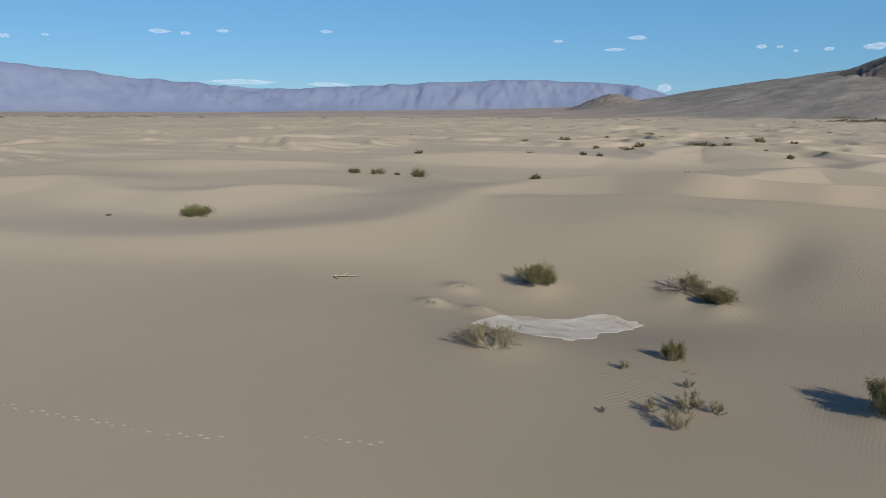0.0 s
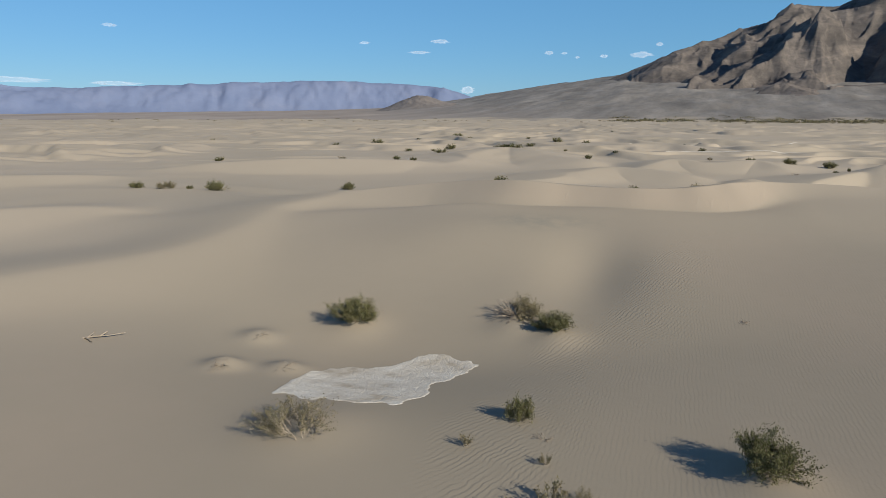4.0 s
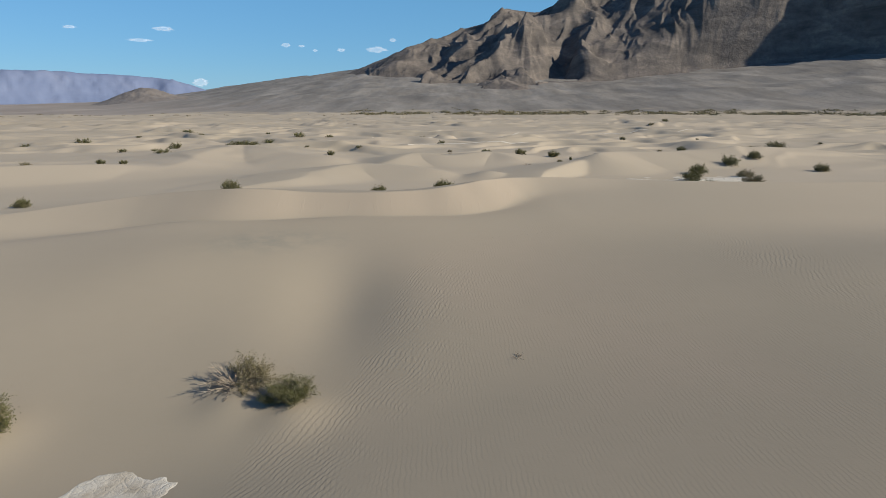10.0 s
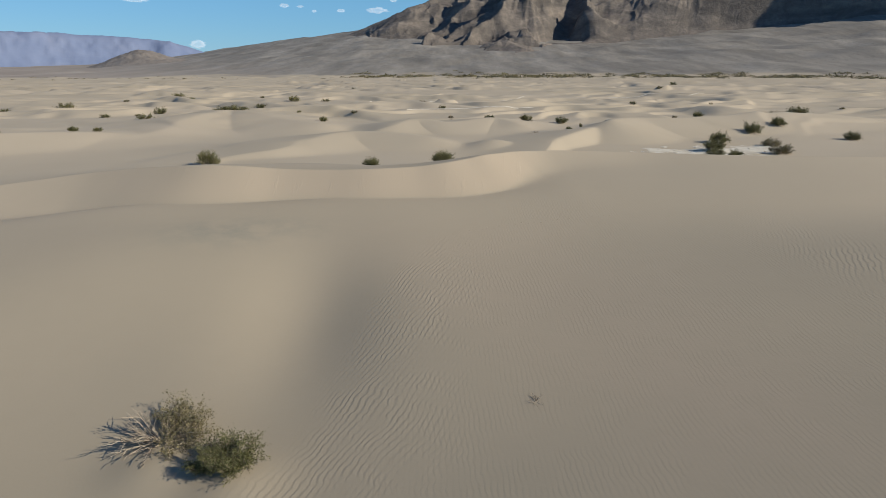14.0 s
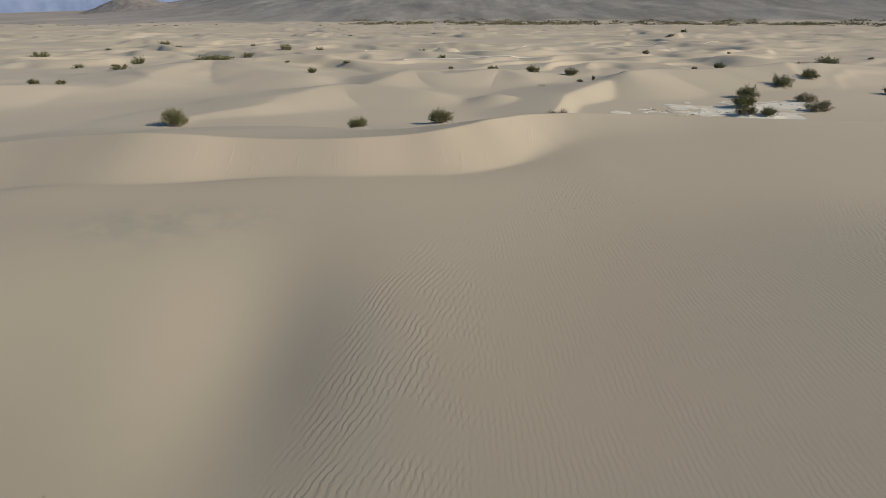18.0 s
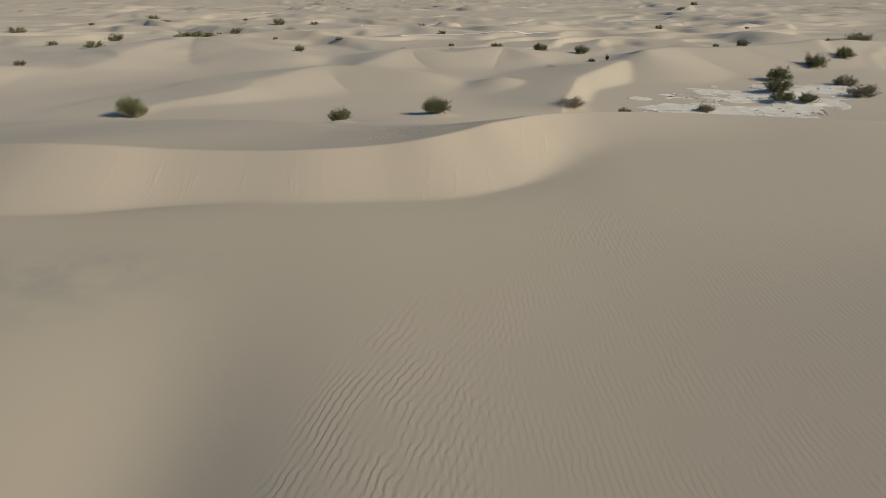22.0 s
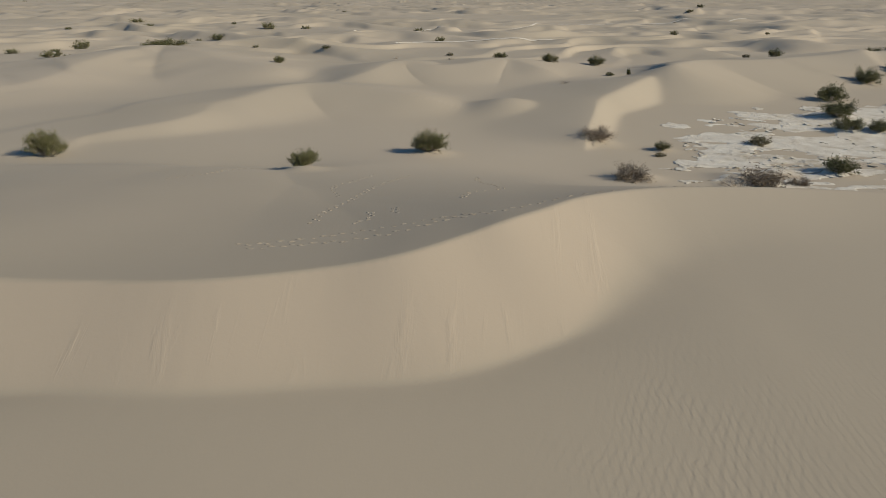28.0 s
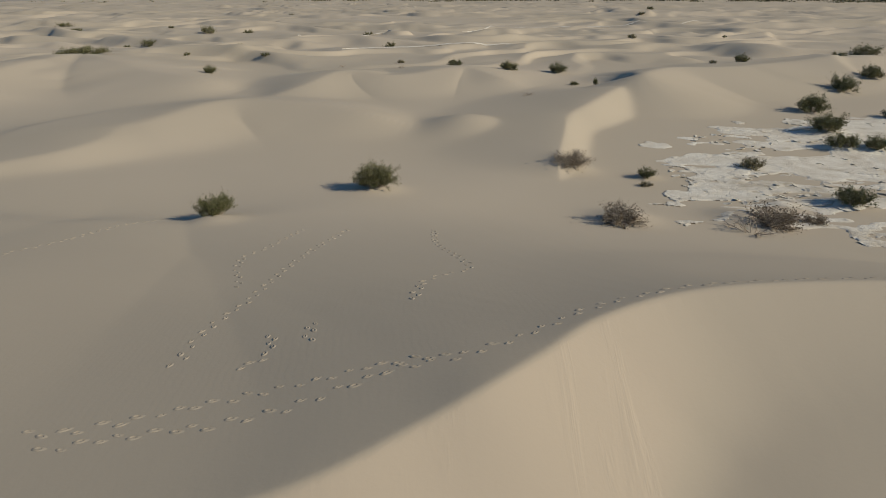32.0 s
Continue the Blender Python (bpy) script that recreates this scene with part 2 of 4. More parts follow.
# foot of the main dune: x, then y, z and the slope down from it
APRON = (
    [-160, -120, -74, -56, -40, -34, -27, -20, -14, -8, -4, 0, 3, 7, 12, 30, 55, 85, 140],
    [78, 82, 84, 93, 98.5, 98.5, 98, 100.6, 101.8, 101.8, 102.2, 104.2, 107, 110, 111, 110.5, 110.5, 114, 125],
    [-7, -5.8, -4.8, -2.8, -0.75, -0.5, -0.75, -0.6, -0.55, -0.75, -0.85, -0.75, -0.4, 0.1, 0.28, 0.4, 0.45, -0.6, -4],
    [0.08, 0.09, 0.1, 0.15, 0.205, 0.225, 0.215, 0.2, 0.195, 0.18, 0.17, 0.168, 0.165, 0.16, 0.158, 0.155, 0.15, 0.12, 0.1],
)
WEST_CREST = [(-122, 22, -5.95, 0.17, 0.08), (-104, 28, -4.95, 0.19, 0.09), (-88, 34, -4.45, 0.21, 0.11), (-76, 43, -4.05, 0.23, 0.13), (-69, 54, -3.75, 0.23, 0.14), (-64, 66, -3.45, 0.23, 0.16), (-65, 80, -2.85, 0.25, 0.17), (-68, 93, -2.05, 0.28, 0.15), (-63, 103, -1.35, 0.38, 0.12)]
SECOND_WEST = [(-45.2, 149.5, -6.20, 0.38, 0.05), (-48.5, 153.5, -4.90, 0.39, 0.05), (-49, 158.5, -4.20, 0.38, 0.06), (-45.3, 161.5, -3.70, 0.38, 0.05), (-40.5, 165, -3.30, 0.34, 0.05), (-38.4, 170, -3.10, 0.29, 0.05), (-38.2, 176, -3.00, 0.26, 0.05), (-35, 182, -2.90, 0.25, 0.06)]
SECOND_EAST = [(-36.5, 177, -2.75, 0.25, 0.13), (-34.7, 181, -2.55, 0.25, 0.13), (-32, 188.5, -2.25, 0.25, 0.16), (-27.2, 192, -2.15, 0.25, 0.16), (-17.4, 189.7, -2.45, 0.25, 0.16), (-8.9, 185.6, -3.15, 0.23, 0.16), (-3, 183.5, -4.45, 0.20, 0.13), (4, 183, -6.15, 0.12, 0.13)]
PLAYA_CREST = [(12, 157, -6.0, 0.45, 0.08), (13.3, 162.9, -4.5, 0.55, 0.1), (16.2, 172.7, -3.8, 0.58, 0.1), (19.2, 182, -3.1, 0.6, 0.1), (23.4, 187.5, -2.5, 0.6, 0.11), (30.6, 197.5, -1.9, 0.58, 0.12), (34, 203, -2.6, 0.4, 0.12), (37, 208, -4.0, 0.3, 0.1)]
BACK_CREST = [(31, 214, -4.2, 0.12, 0.1), (33, 207, -1.9, 0.22, 0.2), (37, 204.5, -0.5, 0.28, 0.24), (40.5, 208.6, -0.4, 0.28, 0.22), (47.5, 216.3, -0.7, 0.25, 0.16), (58, 219, -1.0, 0.22, 0.14), (75, 226, -1.2, 0.20, 0.12), (92, 231, -1.2, 0.19, 0.12), (118, 240, -2.4, 0.15, 0.1)]
THIRD_CREST = [(-30, 203, -5.5, 0.17, 0.1), (-25, 206, -3.7, 0.21, 0.12), (-20, 211, -2.3, 0.24, 0.12), (-16.3, 219.5, -1.5, 0.24, 0.14), (-12.5, 221.5, -1.4, 0.23, 0.14), (-6.9, 218.5, -2.0, 0.21, 0.12), (-1, 221, -2.0, 0.20, 0.12), (4, 225, -1.6, 0.21, 0.12), (9.6, 227.5, -1.6, 0.21, 0.12), (15, 219, -2.6, 0.18, 0.12), (20, 214, -4.2, 0.13, 0.1)]
NORTH_WEST_CREST = [(-84, 193, -4.0, 0.13, 0.1), (-80, 205, -2.8, 0.17, 0.1), (-82, 222, -2.2, 0.20, 0.1), (-79.5, 238, -1.6, 0.22, 0.1), (-76.5, 250, -1.2, 0.22, 0.12), (-66, 240, -1.5, 0.20, 0.12), (-52.4, 227, -2.0, 0.18, 0.12), (-41, 219, -2.6, 0.16, 0.12), (-33, 215, -4.6, 0.13, 0.1)]
FAR_WEST_CREST = [(-188, 38, -4.2, 0.14, 0.1), (-168, 48, -3.2, 0.18, 0.1), (-156, 59, -2.9, 0.2, 0.12), (-138, 58, -3.9, 0.16, 0.12), (-128, 62, -4.3, 0.16, 0.12), (-117, 67, -3.8, 0.18, 0.13), (-112, 77, -3.2, 0.18, 0.14), (-101, 87, -3.6, 0.16, 0.12), (-92, 91, -5.0, 0.12, 0.1)]
WEST_DUNE_CREST = [(-214, 84, -4.0, 0.16, 0.1), (-186, 98, -3.0, 0.2, 0.1), (-168, 109, -2.8, 0.22, 0.1), (-152, 124, -3.4, 0.2, 0.1), (-140, 132, -4.6, 0.16, 0.1)]
NORTH_CREST = [(-152, 146, -4.2, 0.15, 0.1), (-140, 158, -2.6, 0.20, 0.12), (-128, 168, -1.6, 0.22, 0.12), (-118, 176, -1.6, 0.22, 0.12), (-104, 186, -1.8, 0.21, 0.12), (-90, 194, -2.6, 0.18, 0.1), (-80, 192, -4.0, 0.15, 0.1)]
SLOPE_BY_AZIMUTH = ([-180, -60, -36, -28, -22, -18.5, -13.8, -10, -7, 0, 10, 16, 22, 32, 60, 180], [0.0, 0.0, 0.009, 0.016, 0.033, 0.045, 0.063, 0.076, 0.088, 0.085, 0.085, 0.088, 0.10, 0.12, 0.12, 0.0])


def dune_field(x, y):
    """Far dunes: steep faces towards -y, long backs, wandering crests."""
    wx = x + 20 * fbm(x / 55, y / 55, 2, 11) + 6 * fbm(x / 17, y / 17, 2, 5)
    wy = y + 24 * fbm(x / 60, y / 70, 2, 23) + 7 * fbm(x / 20, y / 20, 2, 29)
    total = 0
    for k, (length, amp, lean) in enumerate(((48, 2.6, 0.30), (27, 1.5, -0.40))):
        p = (wy + lean * wx) / length + 0.6 * fbm(x / 90, y / 120, 2, 40 + k)
        p = p - np.floor(p)
        prof = np.where(p < 0.2, np.sin(np.minimum(p, 0.2) / 0.2 * math.pi / 2) ** 1.5, (1 - (p - 0.2) / 0.8) ** 1.6)
        mask = np.clip(0.45 + 0.75 * fbm(x / 48, y / 36, 2, 60 + k), 0, 1.3)
        total = total + amp * prof * mask
    return total + 0.7 * fbm(x / 110, y / 110, 2, 77)


# sand banked up round shrubs: x, y, radius, height
MOUNDS = [
    (-35.0, 60.3, 2.6, 0.55), (-20.4, 64.0, 2.2, 0.45), (-16.2, 62.6, 2.2, 0.55), (-26.0, 39.0, 3.4, 0.5), (-0.8, 42.0, 2.4, 0.4), (-38.6, 46.2, 1.4, 0.7),
    (-41.2, 53.6, 1.6, 0.6), (-34.6, 48.6, 1.5, 0.6), (-18.3, 142.6, 1.8, 0.4), (-6.4, 153.4, 2.3, 0.5), (14.9, 162.8, 2.2, 0.5), (14.9, 145.4, 2.4, 0.6),
    (25.6, 146.0, 2.4, 0.6), (31.2, 149.4, 1.6, 0.4), (37.9, 150.2, 2.2, 0.45), (22.2, 160.0, 1.4, 0.3), (52.0, 171.5, 2.6, 0.5), (55.8, 171.0, 2.3, 0.5), (55.0, 180.0, 3.2, 0.6),
]


def ground_z(x, y):
    x, y = np.broadcast_arrays(np.asarray(x, float), np.asarray(y, float))
    # floor of the near hollow, rising towards the foot of the main dune
    z = -5.7 - 1.3 * bell(x, y, -30, 62, 34, 20) - 1.7 * bell(x, y, -26, 56, 15, 10, 15) - 0.7 * bell(x, y, -38, 60, 18, 14) - 2.2 * bell(x, y, -112, 62, 30, 24)
    z = z - 0.8 * bell(x, y, 40, 158, 40, 26) + 0.8 * bell(x, y, -14, 150, 18, 14) + 1.6 * bell(x, y, 0, 265, 150, 75)
    z = z + 0.25 * fbm(x / 30, y / 30, 2, 3) * smooth(np.hypot(x, y - 60), 400, 100)
    xs = np.arange(-140.0, 160.0, 1.0)
    soften = np.exp(-(np.arange(-12, 13) ** 2) / 40.0)
    foot, level, fall = (np.interp(x, xs, np.convolve(np.pad(np.interp(xs, APRON[0], row), 12, "edge"), soften / soften.sum(), "valid")) for row in APRON[1:])
    d = foot - y
    apron = level - fall * (np.sqrt(d * d + 16.0) - 4.0) * np.where(d > 0, 1.0, 2.5)
    z = higher(z, np.where(np.abs(x) < 135, apron, -60.0), 1.0)
    z = z - 1.2 * bell(x, y, -15.8, 78.5, 5.0, 10.5, 6) - 0.35 * bell(x, y, -25, 77, 9, 9)
    z = z + 0.6 * bell(x, y, -33, 85, 11, 8) - 0.35 * bell(x, y, -33, 95, 12, 4.5)
    # the hollow's eastern side climbs away
    z = z + 0.1 * 0.5 * (x + 4 + np.sqrt((x + 4) ** 2 + 80)) * smooth(y, 5, 40) * smooth(y, 100, 74) * smooth(x, 90, 35)
    z = higher(z, dune(x, y, MAIN_CREST, 0.02, 0.15), 0.1 + 1.3 * smooth(x, 0, 9) * smooth(y, 86, 103) * smooth(y, 132, 120) + 2.0 * smooth(x, -40, -62) + 1.6 * smooth(y, 118, 127))
    z = higher(z, dune(x, y, WEST_CREST, 2.0, 5.0), 0.9)
    z = z + 2.1 * bell(x, y, 5.2, 183, 6.5, 6.5) + 0.7 * bell(x, y, -52, 178, 16, 9) + 0.9 * bell(x, y, -36, 158, 15, 11)
    for crest, soft, brow in ((SECOND_WEST, 0.5, 3.0), (SECOND_EAST, 0.6, 2.0), (PLAYA_CREST, 0.25, 2.0), (BACK_CREST, 0.4, 1.5), (THIRD_CREST, 0.6, 2.0), (NORTH_WEST_CREST, 0.6, 3.0), (FAR_WEST_CREST, 0.8, 3.0), (WEST_DUNE_CREST, 0.8, 3.0), (NORTH_CREST, 0.6, 3.0)):
        z = higher(z, dune(x, y, crest, 0.3 if crest is PLAYA_CREST else 0.7, brow, 13.0 if crest is SECOND_WEST else 34.0), soft)
    for cx, cy, rad, up in MOUNDS:
        z = z + up * bell(x, y, cx, cy, rad, rad)
    # open dune field beyond
    away = np.maximum(smooth(y, 225, 265), 0.45 * smooth(y, 195, 225) * smooth(np.abs(x - 5), 55, 85))
    away = np.maximum(away, smooth(-x, 190, 240) * smooth(y, 20, 90))
    away = np.maximum(away, 0.5 * smooth(-x, 100, 160) * smooth(y, 120, 170))
    pan = 1 - bell(x, y, 60, 168, 40, 26)
    z = z + away * pan * dune_field(x, y) * smooth(np.hypot(x, y), 1900, 900)
    # gravel fan and rising valley sides
    r, az = np.hypot(x, y), np.degrees(np.arctan2(x, y))
    slope = np.interp(az, *SLOPE_BY_AZIMUTH)
    rise = np.maximum(r - 1500, 0)
    z = z + 2.6 * bell(0, r, 0, 1480, 1, 130) * np.clip(0.3 + fbm(x / 42, y / 42, 3, 120), 0, 2)
    z = z + slope * (np.sqrt(rise**2 + 60.0**2) - 60.0) + smooth(r, 1500, 2200) * (2.0 + slope * 60) * fbm(x / 160, y / 160, 4, 90)
    return z


def mesh_object(name, verts, faces, material, parent=None, shade=True):
    me = bpy.data.meshes.new(name)
    verts = np.asarray(verts, float)
    me.vertices.add(len(verts))
    me.vertices.foreach_set("co", verts.ravel())
    f = np.asarray(faces, np.int32)
    me.loops.add(f.size)
    me.loops.foreach_set("vertex_index", f.ravel())
    me.polygons.add(len(f))
    me.polygons.foreach_set("loop_start", np.arange(len(f), dtype=np.int32) * f.shape[1])
    me.polygons.foreach_set("use_smooth", np.full(len(f), shade))
    me.update(calc_edges=True)
    me.materials.append(material)
    ob = new(name, me)
    if parent:
        ob.parent = parent
    return ob


def grid_faces(nx, ny):
    i = np.arange(nx * ny).reshape(ny, nx)
    return np.stack([i[:-1, :-1], i[:-1, 1:], i[1:, 1:], i[1:, :-1]], -1).reshape(-1, 4)


def lines(stretches):
    """Grid lines from rows of (from, to, spacing at its start, spacing at its end)."""
    out = []
    for a, b, s0, s1 in stretches:
        n = max(2, int(round(abs(b - a) / ((s1 - s0) / math.log(s1 / s0) if s1 != s0 else s0))))
        t = np.arange(n) / n
        out.append(a + (b - a) * (t if s1 == s0 else ((s1 / s0) ** t - 1) / (s1 / s0 - 1)))
    return np.concatenate(out + [[stretches[-1][1]]])


GX = lines([(-4900, -500, 160, 7), (-500, -170, 7, 1.6), (-170, -62, 1.6, 0.55), (-62, -26, 0.5, 0.5), (-26, 18, 0.17, 0.17), (18, 62, 0.5, 0.5), (62, 150, 0.55, 1.6), (150, 500, 1.6, 7), (500, 4900, 7, 160)])
GY = lines([(-4900, -120, 260, 6), (-120, 15, 6, 0.6), (15, 96, 0.5, 0.5), (96, 120, 0.14, 0.14), (120, 215, 0.5, 0.5), (215, 480, 0.6, 1.8), (480, 1500, 1.8, 10), (1500, 4900, 10, 90)])
gx, gy = np.meshgrid(GX, GY)
gz = ground_z(gx, gy)
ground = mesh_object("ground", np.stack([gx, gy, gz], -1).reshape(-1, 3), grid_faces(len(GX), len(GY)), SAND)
steep = np.hypot(np.gradient(gz, GX, axis=1), np.gradient(gz, GY, axis=0))
still = smooth(steep, 0.42, 0.25)
# the wind has rippled the sand east of a line through the hollow
past = gx - np.interp(gy, [30, 44, 60, 64, 69, 74, 80, 86, 95, 104], [-18, -20, -19, -14.5, -13.8, -12.9, -12.1, -10.4, -6, -2])
rippled = smooth(past, -0.5, 2.5) * smooth(gy, 28, 40) * smooth(gy, 106, 100) * smooth(gx, 40, 22)
for name, amount in (
    ("coarse_ripples", still * np.clip(1.2 * rippled * np.exp(-(((past - 3.5) / 4.5) ** 2)) * smooth(gy, 95, 82) + 0.9 * bell(gx, gy, 25, 82, 4.0, 12, 4) + 0.4 * bell(gx, gy, 4, 99, 4, 5, -30), 0, 1)),
    ("fine_ripples", still * np.clip(rippled * smooth(past, 2, 8) + 0.35 * bell(gx, gy, -8, 116, 18, 8) + 0.5 * bell(gx, gy, 12, 142, 5, 4), 0, 1)),
    ("grey_grit", 1.1 * bell(gx, gy, -26, 91.5, 5.5, 3.2, 10) + 0.5 * bell(gx, gy, -20, 93, 4, 2.2)),
    ("lit_lee_slides", smooth(steep, 0.40, 0.55) * smooth(gz, -1.5, 0.5) * smooth(gy, 170, 150)),
):
    held = ground.data.attributes.new(name, "FLOAT", "POINT")
    held.data.foreach_set("value", amount.ravel().astype(np.float32))
tagged(ground, "pale tan wind-blown sand dunes running into a grey gravel fan", "ground", kind="structure")


def z_at(x, y):
    """The height of the ground sheet at one place."""
    i = int(np.clip(np.searchsorted(GX, x) - 1, 0, len(GX) - 2))
    j = int(np.clip(np.searchsorted(GY, y) - 1, 0, len(GY) - 2))
    u, v = (x - GX[i]) / (GX[i + 1] - GX[i]), (y - GY[j]) / (GY[j + 1] - GY[j])
    a, b = gz[j, i] * (1 - u) + gz[j, i + 1] * u, gz[j + 1, i] * (1 - u) + gz[j + 1, i + 1] * u
    return float(a * (1 - v) + b * v)


# ---------------------------------------------------------------- more materials
def rock_material(name, dark, mid, light, scale, relief):
    m = Mat(name, 0.95, 0.1)
    strata = m.noise(1.0, 6, 0.62, at=m.scaled((scale, scale, scale * 2.2)), warp=0.6)
    fine = m.noise(scale * 9, 5, 0.65)
    c = m.ramp(strata, [(0.32, dark), (0.52, mid), (0.72, light)])
    c = m.mix(m.span(fine, 0.4, 0.7, 0.0, 0.45), c, dark)
    m.colour(c)
    m.bump(fine, 0.8, relief)
    m.bump(m.noise(scale * 28, 4, 0.65), 0.7, relief * 0.3)
    return m.m


def leaf_material(name, dark, light, tip):
    m = Mat(name, 0.6, 0.25)
    island = m.t.nodes["Geometry"].outputs["Random Per Island"]
    ob = m.node("ShaderNodeObjectInfo").outputs["Random"]
    c = m.ramp(island, [(0.0, dark), (0.75, light), (1.0, tip)])
    m.colour(m.mix(m.math("MULTIPLY", ob, 0.35), c, (light[0] * 1.3, light[1] * 1.15, light[2] * 1.1)))
    return m.m


def plain_material(name, a, b, scale, rough=0.9, relief=0.0):
    m = Mat(name, rough, 0.2)
    n = m.noise(scale, 4, 0.6)
    m.colour(m.ramp(n, [(0.3, a), (0.7, b)]))
    if relief:
        m.bump(n, 0.7, relief)
    return m.m


def clay_material():
    m = Mat("dry_white_clay", 0.92, 0.15)
    n, f = m.noise(0.45, 5, 0.6), m.noise(6.0, 5, 0.65)
    n = m.math("ADD", m.math("MULTIPLY", n, 0.6), m.math("MULTIPLY", m.noise(1.0, 4, 0.6, at=m.scaled((0.10, 0.32, 0.3)), warp=0.5), 0.4))
    c = m.ramp(n, [(0.36, (0.41, 0.35, 0.265)), (0.47, (0.56, 0.505, 0.415)), (0.62, (0.65, 0.605, 0.515))])
    c = m.mix(m.span(f, 0.42, 0.72, 0.0, 0.5), c, (0.42, 0.36, 0.28))
    m.colour(c)
    for scale, depth in ((0.9, 0.012), (2.6, 0.008)):
        v = m.node("ShaderNodeTexVoronoi", Vector=m.mix(0.06, m.pos, m.node("ShaderNodeTexNoise", Vector=m.pos, Scale=1.2).outputs["Color"], "ADD"), Scale=scale)
        v.feature = "DISTANCE_TO_EDGE"
        m.bump(m.span(v.outputs["Distance"], 0.0, 0.09), 1.0, depth)
    m.bump(f, 0.8, 0.05)
    return m.m


ROCK = rock_material("dark_desert_rock", (0.085, 0.076, 0.070), (0.158, 0.137, 0.121), (0.26, 0.218, 0.182), 0.006, 6.0)
HILL = rock_material("brown_hill_gravel", (0.18, 0.157, 0.138), (0.22, 0.192, 0.169), (0.265, 0.232, 0.204), 0.012, 2.0)
# air haze painted into the rock colour as pale blue
HAZE = rock_material("far_range_painted_haze", (0.165, 0.205, 0.315), (0.188, 0.226, 0.335), (0.218, 0.248, 0.345), 0.003, 2.0)
GREEN = leaf_material("creosote_leaves", (0.042, 0.044, 0.017), (0.128, 0.128, 0.050), (0.26, 0.24, 0.115))
DULL = leaf_material("dusty_leaves", (0.065, 0.058, 0.028), (0.175, 0.155, 0.08), (0.31, 0.26, 0.155))
DRY = leaf_material("dry_twigs", (0.09, 0.068, 0.045), (0.21, 0.165, 0.115), (0.33, 0.27, 0.20))
BARK = plain_material("grey_bark", (0.24, 0.195, 0.145), (0.44, 0.37, 0.285), 9.0, 0.85)
CLAY = clay_material()
PRINT = plain_material("pressed_sand", (0.33, 0.28, 0.21), (0.40, 0.335, 0.25), 3.0, 0.95)


# ---------------------------------------------------------------- mountains
def polar(name, azimuths, radii, height, material):
    a, r = np.meshgrid(np.radians(azimuths), radii)
    z = height(np.degrees(a), r)
    return mesh_object(name, np.stack([r * np.sin(a), r * np.cos(a), z], -1).reshape(-1, 3), grid_faces(len(azimuths), len(radii)), material)


def fan_z(az, r):
    a = np.radians(az)
    return ground_z(r * np.sin(a), r * np.cos(a))


def mountain_z(az, r):
    skyline = np.interp(az, [-9, -7.1, -4.1, -0.7, 3.3, 5.2, 8.1, 10.9, 14, 18, 24, 32, 45, 60, 74], [0.045, 0.058, 0.080, 0.091, 0.113, 0.127, 0.127, 0.150, 0.163, 0.185, 0.205, 0.215, 0.20, 0.16, 0.08])
    foot = np.interp(az, [-9, -7, -5.6, -4.6, -3, -1.2, 3.3, 6.5, 7.8, 9, 10, 15.4, 22, 30.6, 36, 50, 74], [3800, 3500, 2700, 2250, 2130, 2120, 2250, 2420, 2600, 3020, 3000, 3200, 3450, 3600, 3600, 3400, 3400])
    ridge = np.interp(az, [-9, -6, -3, 3, 74], [4000, 4050, 4150, 4300, 4350])
    top = skyline * ridge + 12
    base = fan_z(az, foot)
    t = (r - foot) / (ridge - foot)
    up = np.clip(t, 0, 1)
    lag = np.interp(az, [-9, -4, 3, 9], [2.4, 2.0, 1.25, 1.0])
    z = base + (top - base) * (0.72 * up**lag + 0.28 * smooth(up, 0, 1) ** lag) + np.minimum(t, 0) * 1500
    z = z - np.maximum(t - 1, 0) * 700
    # spurs and gullies running aslant down from the ridge
    a = np.radians(az)
    x, y = r * np.sin(a), r * np.cos(a)
    u, v = 0.80 * x - 0.60 * y, 0.60 * x + 0.80 * y
    u, v = u + 70 * fbm(x / 260, y / 260, 3, 210), v + 70 * fbm(x / 260, y / 260, 3, 215)
    rough, gain = 0.0, 1.0
    for k, (size, amp) in enumerate(((700, 135), (330, 88), (150, 46), (70, 21), (34, 9))):
        n = 1 - np.minimum(1.25 * np.abs(fbm(u / size, v / (size * 1.7), 2, 220 + 3 * k)), 1.0)
        rough = rough + amp * gain * n**1.5
        gain = 0.45 + 0.55 * n
    hold = np.interp(az, [-7, -4, 1], [0.12, 0.35, 1.0]) * smooth(t, 0.0, 0.30) * (1 - 0.65 * smooth(t, 0.8, 1.0))
    z = z + hold * (rough - 120)
    z = z + np.interp(az, [8, 10, 22, 36], [0, 0, 270, 340]) * smooth(t, 0.02, 0.3)
    # the low outlier in front of the range, and the cleft behind it
    z = z + 62 * np.exp(-(((az - 4.6) / 3.0) ** 2) - ((r - 2750) / 330) ** 2) * smooth(t, 0, 0.2)
    z = z - 110 * np.exp(-(((az - 10.4) / 1.3) ** 2) - ((r - 3400) / 330) ** 2) * smooth(t, 0, 0.15)
    return z


mountain = polar("mountain", np.concatenate([np.linspace(-9, 36, 560), np.linspace(36.4, 74, 120)]), np.linspace(2000, 4700, 230), mountain_z, ROCK)
tagged(mountain, "bare dark brown rocky mountain with gullied spurs above the gravel fan", "mountain")


